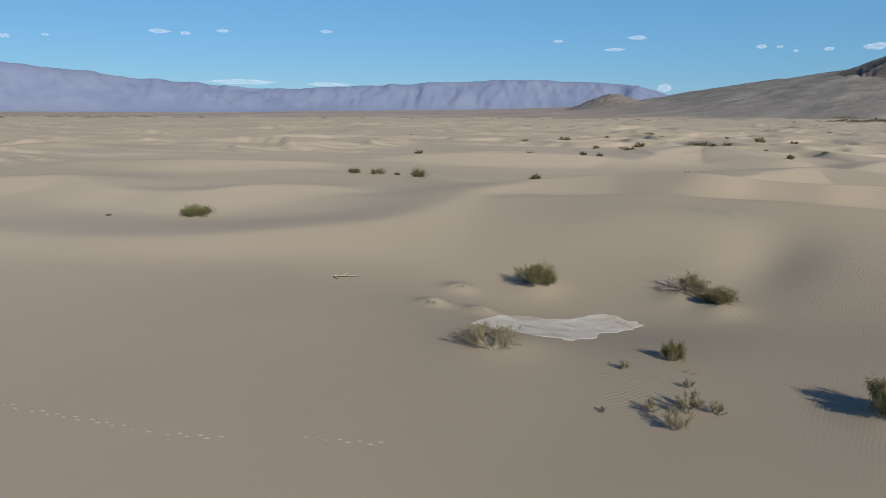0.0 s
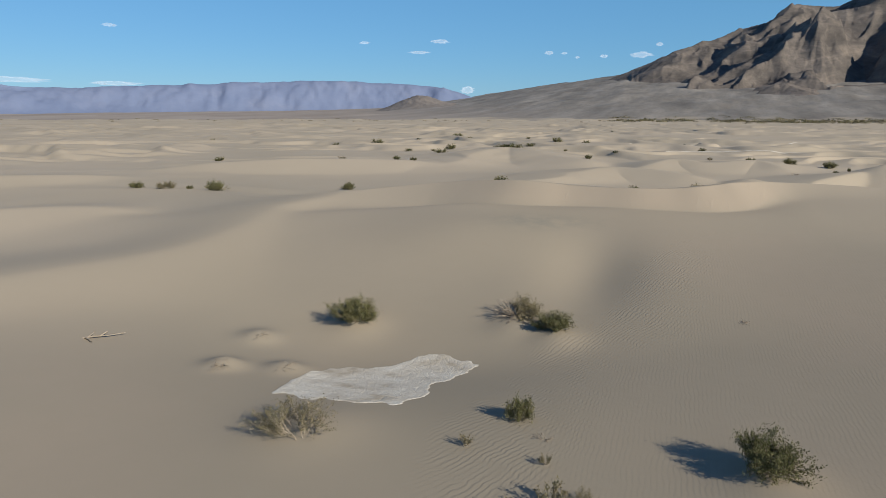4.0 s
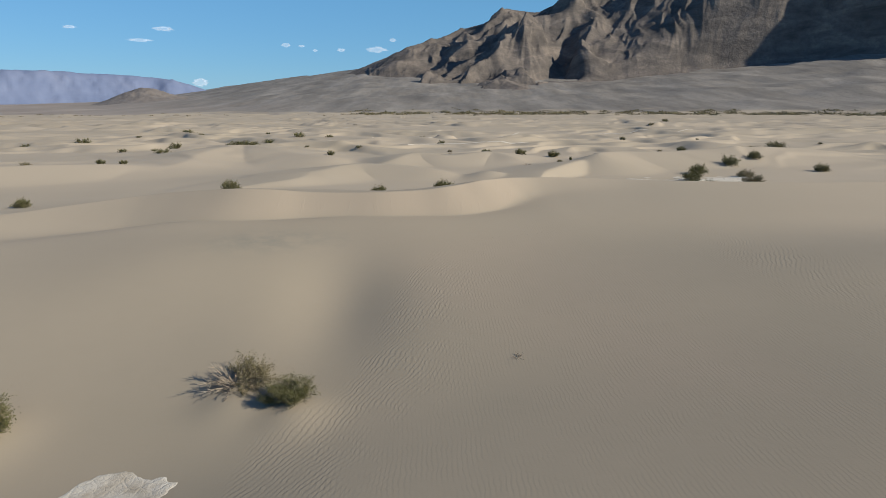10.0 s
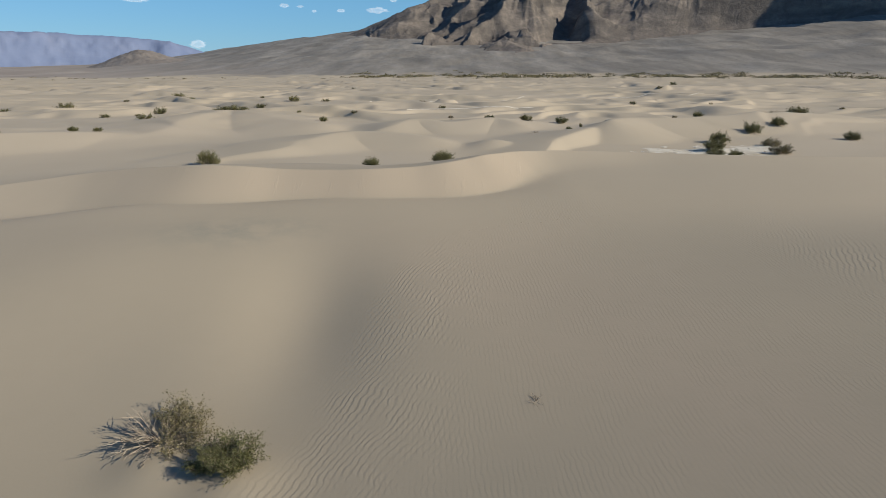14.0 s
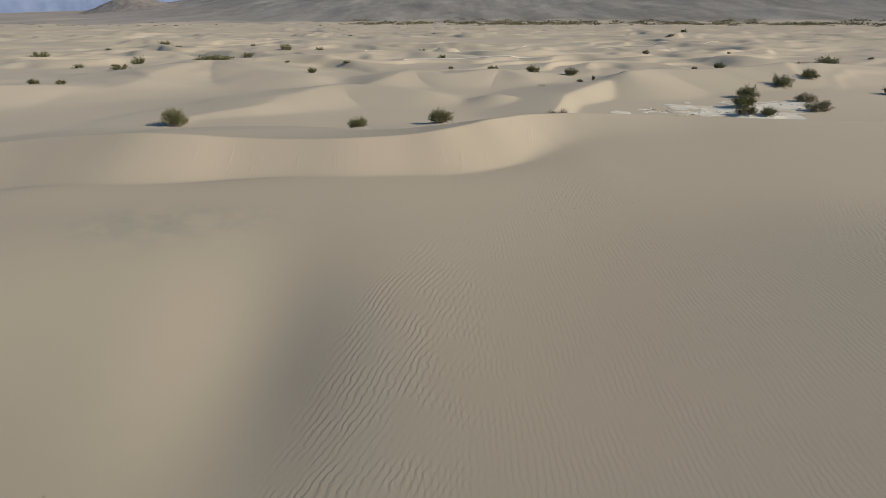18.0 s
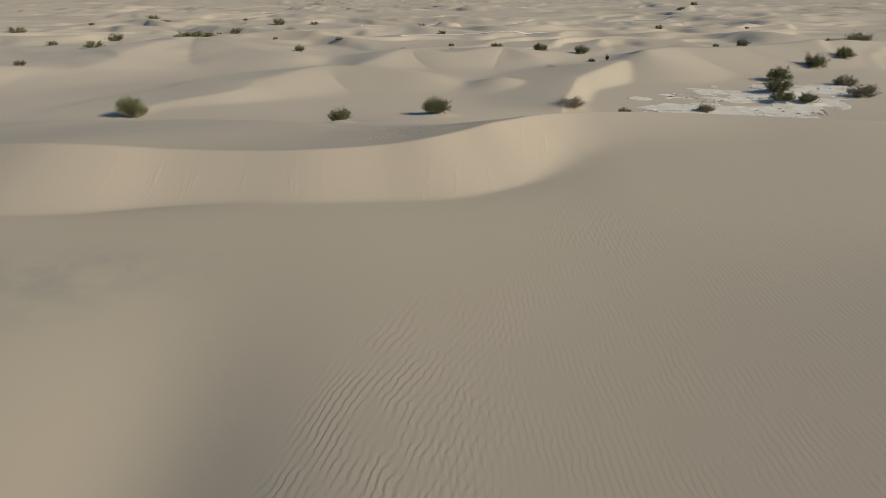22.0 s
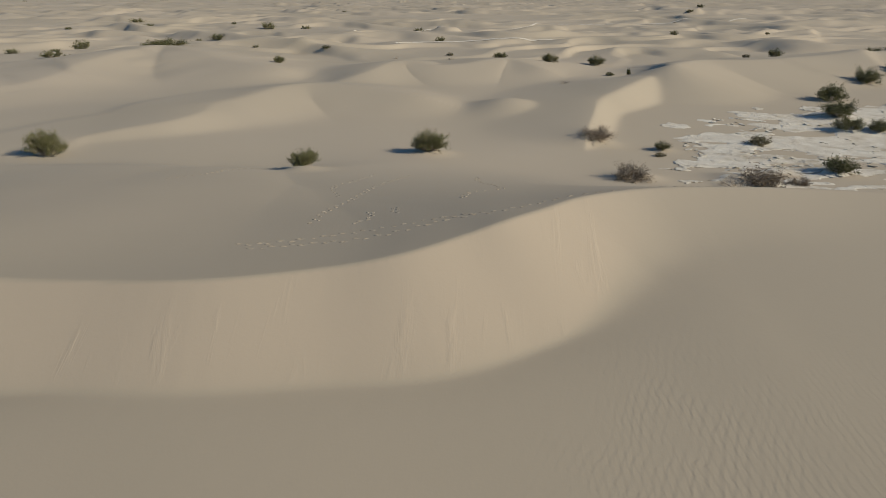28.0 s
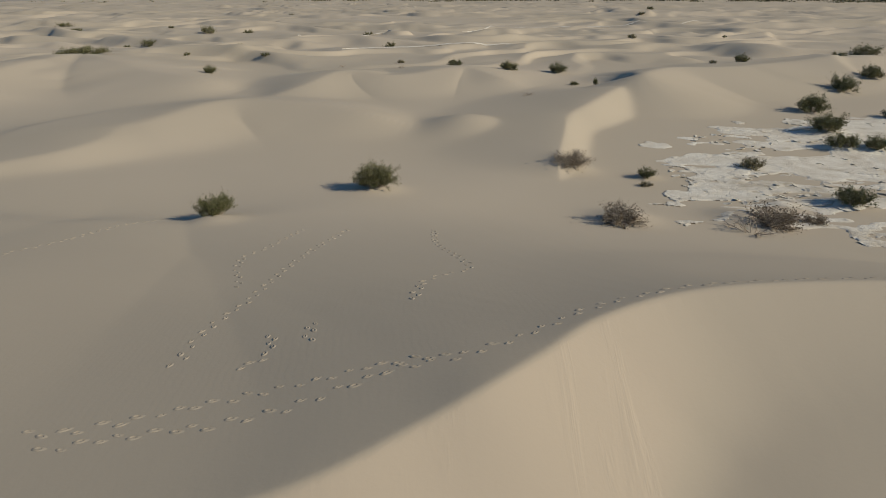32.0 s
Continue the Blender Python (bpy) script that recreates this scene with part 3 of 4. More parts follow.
def range_z(az, r):
    skyline = np.interp(az, [-180, -110, -80, -73.2, -71.2, -67.9, -64, -60.7, -55.4, -52.1, -48.3, -43.4, -40.4, -34.9, -28.6, -23.9, -21.1, -19.5, -14, 0, 75, 110, 180], [0.05, 0.065, 0.062, 0.059, 0.055, 0.050, 0.042, 0.038, 0.032, 0.031, 0.035, 0.039, 0.042, 0.046, 0.045, 0.041, 0.031, 0.022, 0.01, 0.01, 0.07, 0.06, 0.05])
    t = np.clip((r - 4250) / 450, 0, 1)
    crag = fbm(az / 1.5, r / 260, 5, 310, 0.55)
    folds = 1 - 2 * np.abs(fbm((az + r / 160) / 2.2, r / 420, 3, 330))
    z = -20 + (skyline * 4700 + 32) * (0.25 * t + 0.75 * smooth(t, 0, 1))
    z = z + 5 * folds * smooth(t, 0.1, 0.5) * (1 - 0.8 * smooth(t, 0.8, 1)) + 20 * crag * smooth(t, 0.05, 0.6) * (1 - 0.75 * smooth(t, 0.75, 1))
    return np.where(r > 4700, z - (r - 4700) * 1.2, z)


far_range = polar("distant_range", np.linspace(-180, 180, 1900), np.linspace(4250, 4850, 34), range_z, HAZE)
tagged(far_range, "mountain range along the far side of the valley, painted blue-mauve for haze", "backdrop", kind="structure")


def hill_z(az, r):
    u, v = (az + 24.9) / 3.1, (r - 3300) / 330
    d = np.hypot(u, v)
    lump = np.exp(-((np.abs(d) / 0.85) ** 2.0)) * 62 + 7 * np.exp(-(((az + 24.2) / 1.0) ** 2) - ((r - 3300) / 180) ** 2)
    return fan_z(az, r) - 9 + lump + 4 * fbm(az / 0.4, r / 60, 4, 350) * np.exp(-d * d)


hill = polar("hill", np.linspace(-31, -19, 110), np.linspace(2850, 3750, 60), hill_z, HILL)
tagged(hill, "low rounded dark brown hill at the foot of the gravel fan", "hill")


# ---------------------------------------------------------------- clouds
def cloud_material():
    m = Mat("thin_cloud_glow", 1.0, 0.0)
    clear = m.node("ShaderNodeBsdfTransparent")
    # even glow stands in for sunlight scattered by the cloud
    white = m.node("ShaderNodeEmission", Color=(0.74, 0.82, 0.90, 1), Strength=0.95)
    mixed = m.t.nodes.new("ShaderNodeMixShader")
    mixed.inputs[0].default_value = 0.17
    m.put(mixed.inputs[1], clear.outputs[0])
    m.put(mixed.inputs[2], white.outputs[0])
    m.put(m.t.nodes["Material Output"].inputs[0], mixed.outputs[0])
    return m.m


CLOUD = cloud_material()


def cloud(az, el, wide, tall, seed):
    """A wisp: one flattened lumpy shell; wide and tall in metres at its distance."""
    bm = bmesh.new()
    bmesh.ops.create_icosphere(bm, subdivisions=4, radius=1)
    for v in bm.verts:
        d = v.co.normalized()
        reach = 0.6 + 0.42 * noise.noise(d * 2.6 + Vector((seed, 0, 0))) + 0.22 * noise.noise(d * 5.5 + Vector((0, seed, 0)))
        v.co = Vector((d.x * reach * wide * 0.5, d.y * reach * wide * 0.4, d.z * reach * tall * 0.6))
    me = bpy.data.meshes.new("cloud")
    bm.to_mesh(me)
    bm.free()
    me.materials.append(CLOUD)
    me.polygons.foreach_set("use_smooth", [True] * len(me.polygons))
    ob = new("cloud", me)
    a = radians(az)
    ob.matrix_world = pose(4780 * math.sin(a), 4780 * math.cos(a), 12 + 4780 * el, 0, 0, -az)
    return tagged(ob, "small white wisp of fair-weather cloud in the blue sky", "cloud", "clouds")


for n, (az, el, wide, tall) in enumerate((
    (-72.8, 0.090, 90, 26), (-70.2, 0.094, 60, 14), (-62.4, 0.106, 170, 30), (-60.5, 0.105, 95, 24), (-57.6, 0.110, 110, 24), (-49.2, 0.114, 110, 24),
    (-29.3, 0.102, 100, 22), (-22.8, 0.105, 170, 32), (-24.6, 0.089, 190, 20), (-13.4, 0.088, 85, 28), (-12.1, 0.087, 60, 16), (-11.0, 0.081, 45, 20),
    (-8.8, 0.082, 80, 26), (-5.8, 0.083, 190, 46), (-4.4, 0.097, 60, 28), (-20.4, 0.034, 140, 60), (-56.3, 0.040, 620, 36), (-49.2, 0.038, 420, 30),
)):
    cloud(az, el, wide, tall, n + 1)


# ---------------------------------------------------------------- shrubs
def part(name, data, material, parent, label=""):
    """Links a mesh, or a list of verts and faces, as one part of a thing."""
    if isinstance(data, tuple):
        me = bpy.data.meshes.new(name)
        me.from_pydata(data[0], [], data[1])
        me.update()
    else:
        me = data
    if not me.materials:
        me.materials.append(material)
    ob = new(name, me)
    ob.parent = parent
    return tagged(ob, label)


def limb(verts, faces, path, radii, sides=4):
    """A tapered branch along a path of points."""
    start = len(verts)
    for i, p in enumerate(path):
        way = (path[min(i + 1, len(path) - 1)] - path[max(i - 1, 0)]).normalized()
        u = way.orthogonal().normalized()
        w = way.cross(u)
        for k in range(sides):
            a = 2 * math.pi * k / sides
            verts.append(p + radii[i] * (math.cos(a) * u + math.sin(a) * w))
    for i in range(len(path) - 1):
        for k in range(sides):
            a, b = start + i * sides + k, start + i * sides + (k + 1) % sides
            faces.append((a, b, b + sides, a + sides))


def leaf(verts, faces, at, size, rnd, along=None):
    """A small folded sprig of foliage: two leaves on one rib."""
    way = Vector((rnd.gauss(0, 1), rnd.gauss(0, 1), rnd.gauss(0.5, 1)))
    way = (way.normalized() + along if along else way).normalized()
    u = way.orthogonal().normalized()
    u = Matrix.Rotation(rnd.uniform(0, 6.28), 3, way) @ u
    w = way.cross(u)
    n = len(verts)
    verts += [at - way * size * 0.5, at + u * size * 0.3 + w * size * 0.12, at + way * size * 0.55, at - u * size * 0.3 + w * size * 0.12]
    faces += [(n, n + 1, n + 2), (n, n + 2, n + 3)]


def shrub_meshes(seed, stems, leaves, size, spread, rise, bare=0.4, thick=0.016, droop=0.0, lopsided=0.0, bundles=1, tuft=0.06, leafy=1.0, foot_wide=0.2):
    """Branches and foliage of a shrub about two metres across, its foot at the origin: stems fan out, fork twice and end in tufts."""
    rnd = random.Random(seed)
    bunches, lv, lf = [([], []) for _ in range(bundles)], [], []
    tufts = []

    def grow(foot, way, length, knots, wander, lift):
        path = [foot]
        for k in range(knots):
            way = (way + Vector((rnd.gauss(0, wander), rnd.gauss(0, wander), rnd.gauss(lift, wander * 0.7) - droop * k * 0.09))).normalized()
            path.append(path[-1] + way * length / knots)
        for p in path:
            p.z = max(p.z, 0.015)
        return path

    for s in range(stems):
        bv, bf = bunches[s % bundles]
        a = 6.283 * (s + rnd.uniform(-0.5, 0.5)) * 0.618
        tilt = (0.05 + 0.95 * (s + rnd.random()) / stems) ** 0.6 * spread
        foot = Vector((math.cos(a), math.sin(a), 0)) * rnd.uniform(0.0, foot_wide)
        green = leafy >= 1 or math.cos(a) > 1 - 2 * leafy
        way = Vector((math.cos(a) * math.sin(tilt) + (lopsided if green else -0.45), math.sin(a) * math.sin(tilt), math.cos(tilt))).normalized()
        length = rise * rnd.uniform(0.68, 1.12)
        path = grow(foot, way, length, 5, 0.13, 0.03)
        limb(bv, bf, path, [thick * (1 - 0.15 * k) for k in range(6)])
        if green:
            tufts += [(path[5], (path[5] - path[4]).normalized(), 1.0)] + [(path[4], (path[4] - path[3]).normalized(), 0.8)] * (bare < 0.75)
            if bare < 0.5:
                tufts.append((path[3], (path[3] - path[2]).normalized(), 0.6))
        for b in range(4):
            i = rnd.randint(2, 4)
            w = (path[i + 1] - path[i]).normalized()
            w = (w + Vector((rnd.gauss(0, 0.6), rnd.gauss(0, 0.6), rnd.gauss(0.2, 0.45)))).normalized()
            sub = grow(path[i].copy(), w, length * rnd.uniform(0.22, 0.42), 3, 0.2, 0.05)
            limb(bv, bf, sub, [thick * 0.55 * (1 - 0.22 * k) for k in range(4)], 3)
            if green:
                tufts += [(sub[3], (sub[3] - sub[2]).normalized(), 1.0), (sub[2], (sub[2] - sub[1]).normalized(), 0.8)]
    for n in range(leaves):
        at, way, wide = tufts[n % len(tufts)] if n < 3 * len(tufts) else rnd.choice(tufts)
        g = tuft * wide
        p = at + way * rnd.gauss(0, g * 1.5) + Vector((rnd.gauss(0, g), rnd.gauss(0, g), rnd.gauss(0, g)))
        p.z = max(p.z, 0.03)
        leaf(lv, lf, p, size * rnd.uniform(0.6, 1.3), rnd, way * 0.8)
    return bunches, (lv, lf)


def shrub_kind(label, category, foliage, twig, *args, **kw):
    """The first shrub of a kind, out of sight until it is set down: a foot, its branches, its foliage."""
    stems, leaves = shrub_meshes(*args, **kw)
    meshes = []
    for data, mat, n in (*((b, twig, "stem") for b in stems), (leaves, foliage, "foliage")):
        if data[0]:
            me = bpy.data.meshes.new(n)
            me.from_pydata(data[0], [], data[1])
            me.materials.append(mat)
            meshes.append((n, me))
    return label, category, meshes


def set_shrub(kind, x, y, width, tall=1.0, turn=0.0, group="", label="", sink=0.06):
    text, category, meshes = kind
    s = width / 2
    ob = new("shrub")
    ob.matrix_world = pose(x, y, z_at(x, y) - sink * s, 0, 0, turn) @ Matrix.Diagonal((s, s, s * tall, 1))
    for n, me in meshes:
        part(n, me, None, ob, "grey twisted woody stem" if n == "stem" else "")
    return tagged(ob, label or text, category, group)


BUSHY = [shrub_kind("dense dark green creosote bush standing in pale sand", "shrub", GREEN, BARK, 10 + k, 60, 15000, 0.046, 1.22, 0.92, bundles=60, tuft=0.05, bare=0.3) for k in range(3)]
SPRAWL = [shrub_kind("sprawling half-bare creosote bush with grey tangled branches", "shrub", DULL, BARK, 30 + k, 70, 6000, 0.05, 1.4, 1.05, bare=0.8, thick=0.024, droop=0.5, lopsided=0.2, bundles=70, leafy=0.5) for k in range(2)]
SMALL = [shrub_kind("small olive-green desert shrub on the sand", "shrub", GREEN, BARK, 40 + k, 40, 4600, 0.075, 1.25, 0.92, bundles=6, tuft=0.07, bare=0.3) for k in range(3)]
BROWN = [shrub_kind("dusty brown-green desert shrub on the sand", "shrub", DULL, BARK, 50 + k, 36, 3000, 0.075, 1.3, 0.9, bundles=6, tuft=0.06) for k in range(2)]
WISPY = [shrub_kind("thin olive-brown desert shrub of upright leafy twigs", "shrub", DULL, BARK, 55 + k, 13, 1300, 0.07, 0.95, 0.95, bundles=13, thick=0.022, tuft=0.05) for k in range(3)]
LEANING = [shrub_kind("wide thin creosote bush of upright wind-bent leafy stems", "shrub", DULL, BARK, 35, 50, 5200, 0.042, 1.25, 0.9, bundles=50, thick=0.014, tuft=0.045, lopsided=-0.5, foot_wide=0.55)]
DEAD = [shrub_kind("dry greyish-brown shrub of bare wiry twigs", "shrub", DRY, BARK, 60 + k, 80, 2600, 0.075, 1.45, 0.95, bare=0.3, thick=0.02, droop=0.35, bundles=10, tuft=0.09) for k in range(2)]
TWIGS = [shrub_kind("few dry brown twigs sticking out of the sand", "twigs", DRY, BARK, 70 + k, 16, 160, 0.06, 1.4, 0.9, bare=0.5, thick=0.02, droop=0.25, bundles=16) for k in range(2)]
FAR = [shrub_kind("olive-green shrub on a distant dune", "shrub", GREEN, BARK, 80 + k, 16, 1300, 0.11, 1.2, 1.0, thick=0.03, tuft=0.09) for k in range(4)]

# ---------------------------------------------------------------- places
# kind, x, y, width, height for its width
NEAR_SHRUBS = [
    (WISPY, -12.3, 34.9, 1.4, 1.15), (WISPY, -10.5, 36.1, 2.4, 1.15), (WISPY, -9.2, 37.0, 1.4, 1.15), (WISPY, -10.4, 33.6, 2.1, 1.15),
    (WISPY, -14.5, 33.1, 0.7, 1.15), (BUSHY, -35.1, 60.3, 5.2, 0.86), (BUSHY, -16.7, 63.7, 3.9, 0.8), (BUSHY, -0.9, 42.6, 4.0, 1.0),
    (SMALL, -14.5, 45.2, 1.9, 1.65), (WISPY, -16.4, 40.4, 1.2, 1.2), (WISPY, -11.7, 40.1, 1.0, 1.3),
    (SPRAWL, -20.8, 66.0, 4.4, 0.85, 35), (LEANING, -26.0, 37.8, 4.7, 0.72, -20), (TWIGS, -1.0, 67.8, 1.3, 0.66), (TWIGS, -12.5, 43.0, 1.2, 0.64),
]
PAN_SHRUBS = [
    (BROWN, 21.0, 156.6, 1.5, 0.73), (BROWN, 35.8, 163.3, 3.5, 0.76), (BROWN, 42.2, 152.4, 0.5, 0.76), (BROWN, 72.0, 188.5, 5.0, 0.82),
    (BROWN, 68.6, 176.8, 5.5, 0.85), (DEAD, 14.7, 162.1, 4.0, 0.78), (DEAD, 13.9, 143.3, 3.8, 0.81), (DEAD, 27.1, 143.6, 4.4, 0.8),
    (DEAD, 31.4, 144.6, 2.3, 0.71), (SMALL, 22.1, 159.5, 2.2, 0.88), (SMALL, 37.9, 149.2, 3.6, 0.96), (SMALL, 51.6, 171.0, 4.1, 0.89),
    (SMALL, 55.3, 170.2, 3.6, 0.88), (SMALL, 54.5, 179.4, 5.3, 0.9), (SMALL, 61.8, 193.9, 5.5, 1.03), (SMALL, 98.1, 199.7, 4.7, 0.91),
    (TWIGS, 16.0, 150.4, 1.4, 0.69), (TWIGS, 24.0, 141.4, 4.5, 0.74),
]
DUNE_SHRUBS = [
    (BROWN, 66.9, 240.5, 2.0, 0.86), (BROWN, -3.9, 254.9, 2.0, 0.87), (BROWN, -116.5, 116.5, 4.5, 0.78), (BROWN, -121.3, 199.1, 4.2, 0.75),
    (BUSHY, -18.5, 143.9, 3.3, 1.09), (BUSHY, -6.4, 152.9, 4.2, 1.06), (BUSHY, -49.0, 151.8, 4.3, 1.3), (SMALL, 77.3, 209.2, 5.5, 1.01),
    (SMALL, 87.7, 217.2, 4.8, 1.01), (SMALL, 75.9, 245.0, 3.7, 0.99), (SMALL, 30.6, 208.7, 1.0, 2.37), (SMALL, 29.1, 217.6, 1.8, 0.87),
    (SMALL, 30.4, 237.0, 4.3, 0.97), (SMALL, 18.8, 232.1, 4.0, 0.95), (SMALL, 8.8, 248.1, 3.6, 0.89), (SMALL, -42.8, 231.4, 2.9, 1.03),
    (SMALL, -98.2, 195.0, 2.6, 1.04), (SMALL, -93.0, 197.0, 2.3, 1.0), (SMALL, -102.9, 57.6, 6.2, 0.6), (SMALL, -124.9, 115.9, 3.6, 0.88),
    (SMALL, -111.2, 118.1, 1.7, 1.04), (SMALL, -102.7, 116.6, 4.7, 0.92), (SMALL, -113.5, 47.3, 1.1, 0.6), (SMALL, -80.2, 134.7, 3.3, 1.04),
    (TWIGS, 17.3, 202.7, 2.7, 0.72), (TWIGS, -3.8, 240.1, 2.3, 0.7), (TWIGS, -17.2, 247.3, 2.2, 0.64),
]
FAR_SHRUBS = [
    (FAR, 104.6, 252.3, 4.4, 0.64), (FAR, 114.4, 256.4, 7.8, 0.73), (SMALL, -78.6, 254.8, 12.0, 0.34), (FAR, -57.4, 264.4, 2.2, 0.66),
    (FAR, -90.9, 311.9, 2.1, 0.72), (FAR, -85.5, 315.3, 5.4, 0.77), (FAR, -38.0, 263.3, 2.8, 0.68), (FAR, -93.5, 411.0, 8.8, 0.69),
    (FAR, -75.3, 413.1, 4.7, 0.66), (FAR, -173.9, 445.6, 8.3, 0.6), (FAR, -120.8, 444.9, 3.3, 0.73), (FAR, -6.9, 293.7, 4.2, 0.76),
    (FAR, -18.5, 394.9, 4.3, 0.69), (FAR, 80.0, 333.0, 3.6, 0.8), (FAR, 121.0, 346.0, 2.5, 0.68), (FAR, 258.1, 792.6, 9.3, 0.73),
    (FAR, -174.9, 323.9, 7.1, 0.66), (FAR, -130.6, 272.0, 3.8, 0.78), (FAR, -119.1, 274.0, 2.8, 0.61), (FAR, -110.1, 272.7, 6.4, 0.76),
    (FAR, -105.1, 249.2, 5.4, 0.64), (FAR, -155.5, 417.6, 5.9, 0.63), (FAR, -177.6, 384.6, 3.5, 0.6), (FAR, -50.0, 288.8, 2.3, 0.78),
    (FAR, -85.3, 602.8, 4.1, 0.75), (FAR, 180.3, 600.8, 6.4, 0.66), (FAR, 160.6, 307.5, 2.3, 0.79), (FAR, -173.0, 197.2, 5.0, 0.6),
    (FAR, -189.5, 304.8, 3.8, 0.67), (FAR, -296.3, 329.4, 3.5, 0.62),
]
TRAILS = [
    (0.5, [(34, 114.9), (24, 116.8), (18, 117.3), (13.5, 117.4), (10.4, 117.1), (7, 116.7), (4.5, 115.8), (2.5, 114.8), (1.3, 113.9), (-0.2, 113.0), (-2.2, 112.2), (-3.9, 112.1), (-5.5, 111.4), (-7.3, 110.7), (-9.2, 110.4), (-11.2, 110.3), (-13.8, 109.8)]),
    (0.5, [(-2.2, 112.4), (-3.9, 112.6), (-5.9, 112.2), (-7.7, 111.9), (-9.9, 111.5), (-12.5, 110.9), (-14.6, 110.8)]),
    (0.55, [(-10.7, 138.7), (-12.0, 132.3), (-12.8, 128.9), (-11.5, 123.5)]),
    (0.5, [(-7.6, 138.3), (-9.0, 131.4), (-9.8, 126.3), (-10.2, 123.1), (-10.6, 120.5), (-11.2, 117.8), (-11.3, 114.2)]),
    (0.5, [(-1.5, 137.9), (-1.6, 132.1), (-0.4, 124.6), (-2.0, 122.9), (-2.9, 121.2), (-3.2, 118.8)]),
    (0.4, [(-7.0, 115.3), (-7.1, 117.1)]),
    (0.4, [(-8.4, 116.4), (-8.3, 114.4), (-9.1, 113.8)]),
    (0.45, [(-26.2, 130.1), (-24.8, 134.0), (-24.1, 138.4), (-22.4, 143.4)]),
    (0.6, [(-43.0, 10.6), (-39.7, 11.8), (-37.1, 12.9), (-34.1, 14.1), (-31.8, 15.2), (-28.8, 16.9)]),
    (0.6, [(-25.8, 19.8), (-23.5, 21.0), (-21.9, 22.0)]),
    (0.6, [(-3.7, 92.8), (-2.8, 93.0), (-1.0, 93.7), (0.4, 94.5), (2.8, 95.0), (3.7, 95.3), (6.1, 95.8), (10.4, 96.8)]),
]
PATCH_EDGE = [(-31.5, 42.7), (-32.2, 48.0), (-32.2, 51.6), (-28.9, 53.8), (-25.9, 56.9), (-21.0, 56.8), (-21.2, 55.9), (-22.4, 51.2), (-22.7, 44.8), (-26.8, 43.0)]
PAN_EDGE = [(27.6, 175.2), (32.3, 179.6), (44.2, 184.3), (54.3, 187.1), (70.7, 189.2), (68.3, 177.9), (37.5, 139.1), (32.6, 142.0), (29.3, 144.5), (21.2, 143.2), (17.9, 145.8), (23.3, 154.0), (24.6, 163.3)]
STREAK_A = [(-20.4, 283.4), (15.4, 301.1), (38.1, 313.6)]
STREAK_B = [(-45.5, 332.4), (-16.2, 397.0), (-8.1, 391.8)]
STREAK_C = [(25.0, 411.4), (60.6, 457.4), (110.7, 467.3), (172.6, 483.9)]
DEAD_MOUNDS = [(-37.9, 45.1), (-40.6, 52.8), (-34.1, 47.5)]
LOG_AT = (-52.2, 44.6)


count = 0
for group, rows in (("shrubs in the near hollow", NEAR_SHRUBS), ("shrubs on the white clay pan", PAN_SHRUBS), ("shrubs among the dunes", DUNE_SHRUBS), ("shrubs on the far dunes", FAR_SHRUBS)):
    for kinds, x, y, width, tall, *turn in rows:
        count += 1
        set_shrub(kinds[count % len(kinds)], x, y, width, tall, turn[0] if turn else (count * 137) % 360, group)

for n, (x, y) in enumerate(DEAD_MOUNDS):
    set_shrub(TWIGS[n % 2], x - 0.3, y + 0.3, 2.4, 0.35, 80 * n, "buried dead shrubs", "dead twigs half buried in a low mound of sand", 0.1)


# ---------------------------------------------------------------- white clay
def inside(x, y, edge):
    """Signed distance to a closed outline, positive inside."""
    p = spline(list(edge) + [edge[0]], 5)
    d2, odd = np.full(x.shape, 1e9), np.zeros(x.shape, bool)
    for a, b in zip(p[:-1], p[1:]):
        ex, ey = b - a
        t = np.clip(((x - a[0]) * ex + (y - a[1]) * ey) / (ex * ex + ey * ey + 1e-9), 0, 1)
        d2 = np.minimum(d2, (x - a[0] - t * ex) ** 2 + (y - a[1] - t * ey) ** 2)
        cross = ((a[1] > y) != (b[1] > y)) & (x < (b[0] - a[0]) * (y - a[1]) / (b[1] - a[1] + 1e-12) + a[0])
        odd ^= cross
    return np.where(odd, 1, -1) * np.sqrt(d2)


def cells(x, y, size, seed):
    """Distances to the two nearest of scattered points, and the nearest one's own number."""
    gx_, gy_ = np.floor(x / size), np.floor(y / size)
    f1, f2, own = np.full(x.shape, 1e9), np.full(x.shape, 1e9), np.zeros(x.shape)
    for i in (-1, 0, 1):
        for j in (-1, 0, 1):
            cx, cy = gx_ + i, gy_ + j
            px = (cx + 0.5 + 0.42 * lattice(cx, cy, seed)) * size
            py = (cy + 0.5 + 0.42 * lattice(cx, cy, seed + 1)) * size
            d = np.hypot(x - px, y - py)
            own = np.where(d < f1, lattice(cx, cy, seed + 2), own)
            f2 = np.where(d < f1, f1, np.minimum(f2, d))
            f1 = np.minimum(f1, d)
    return f1, f2, own


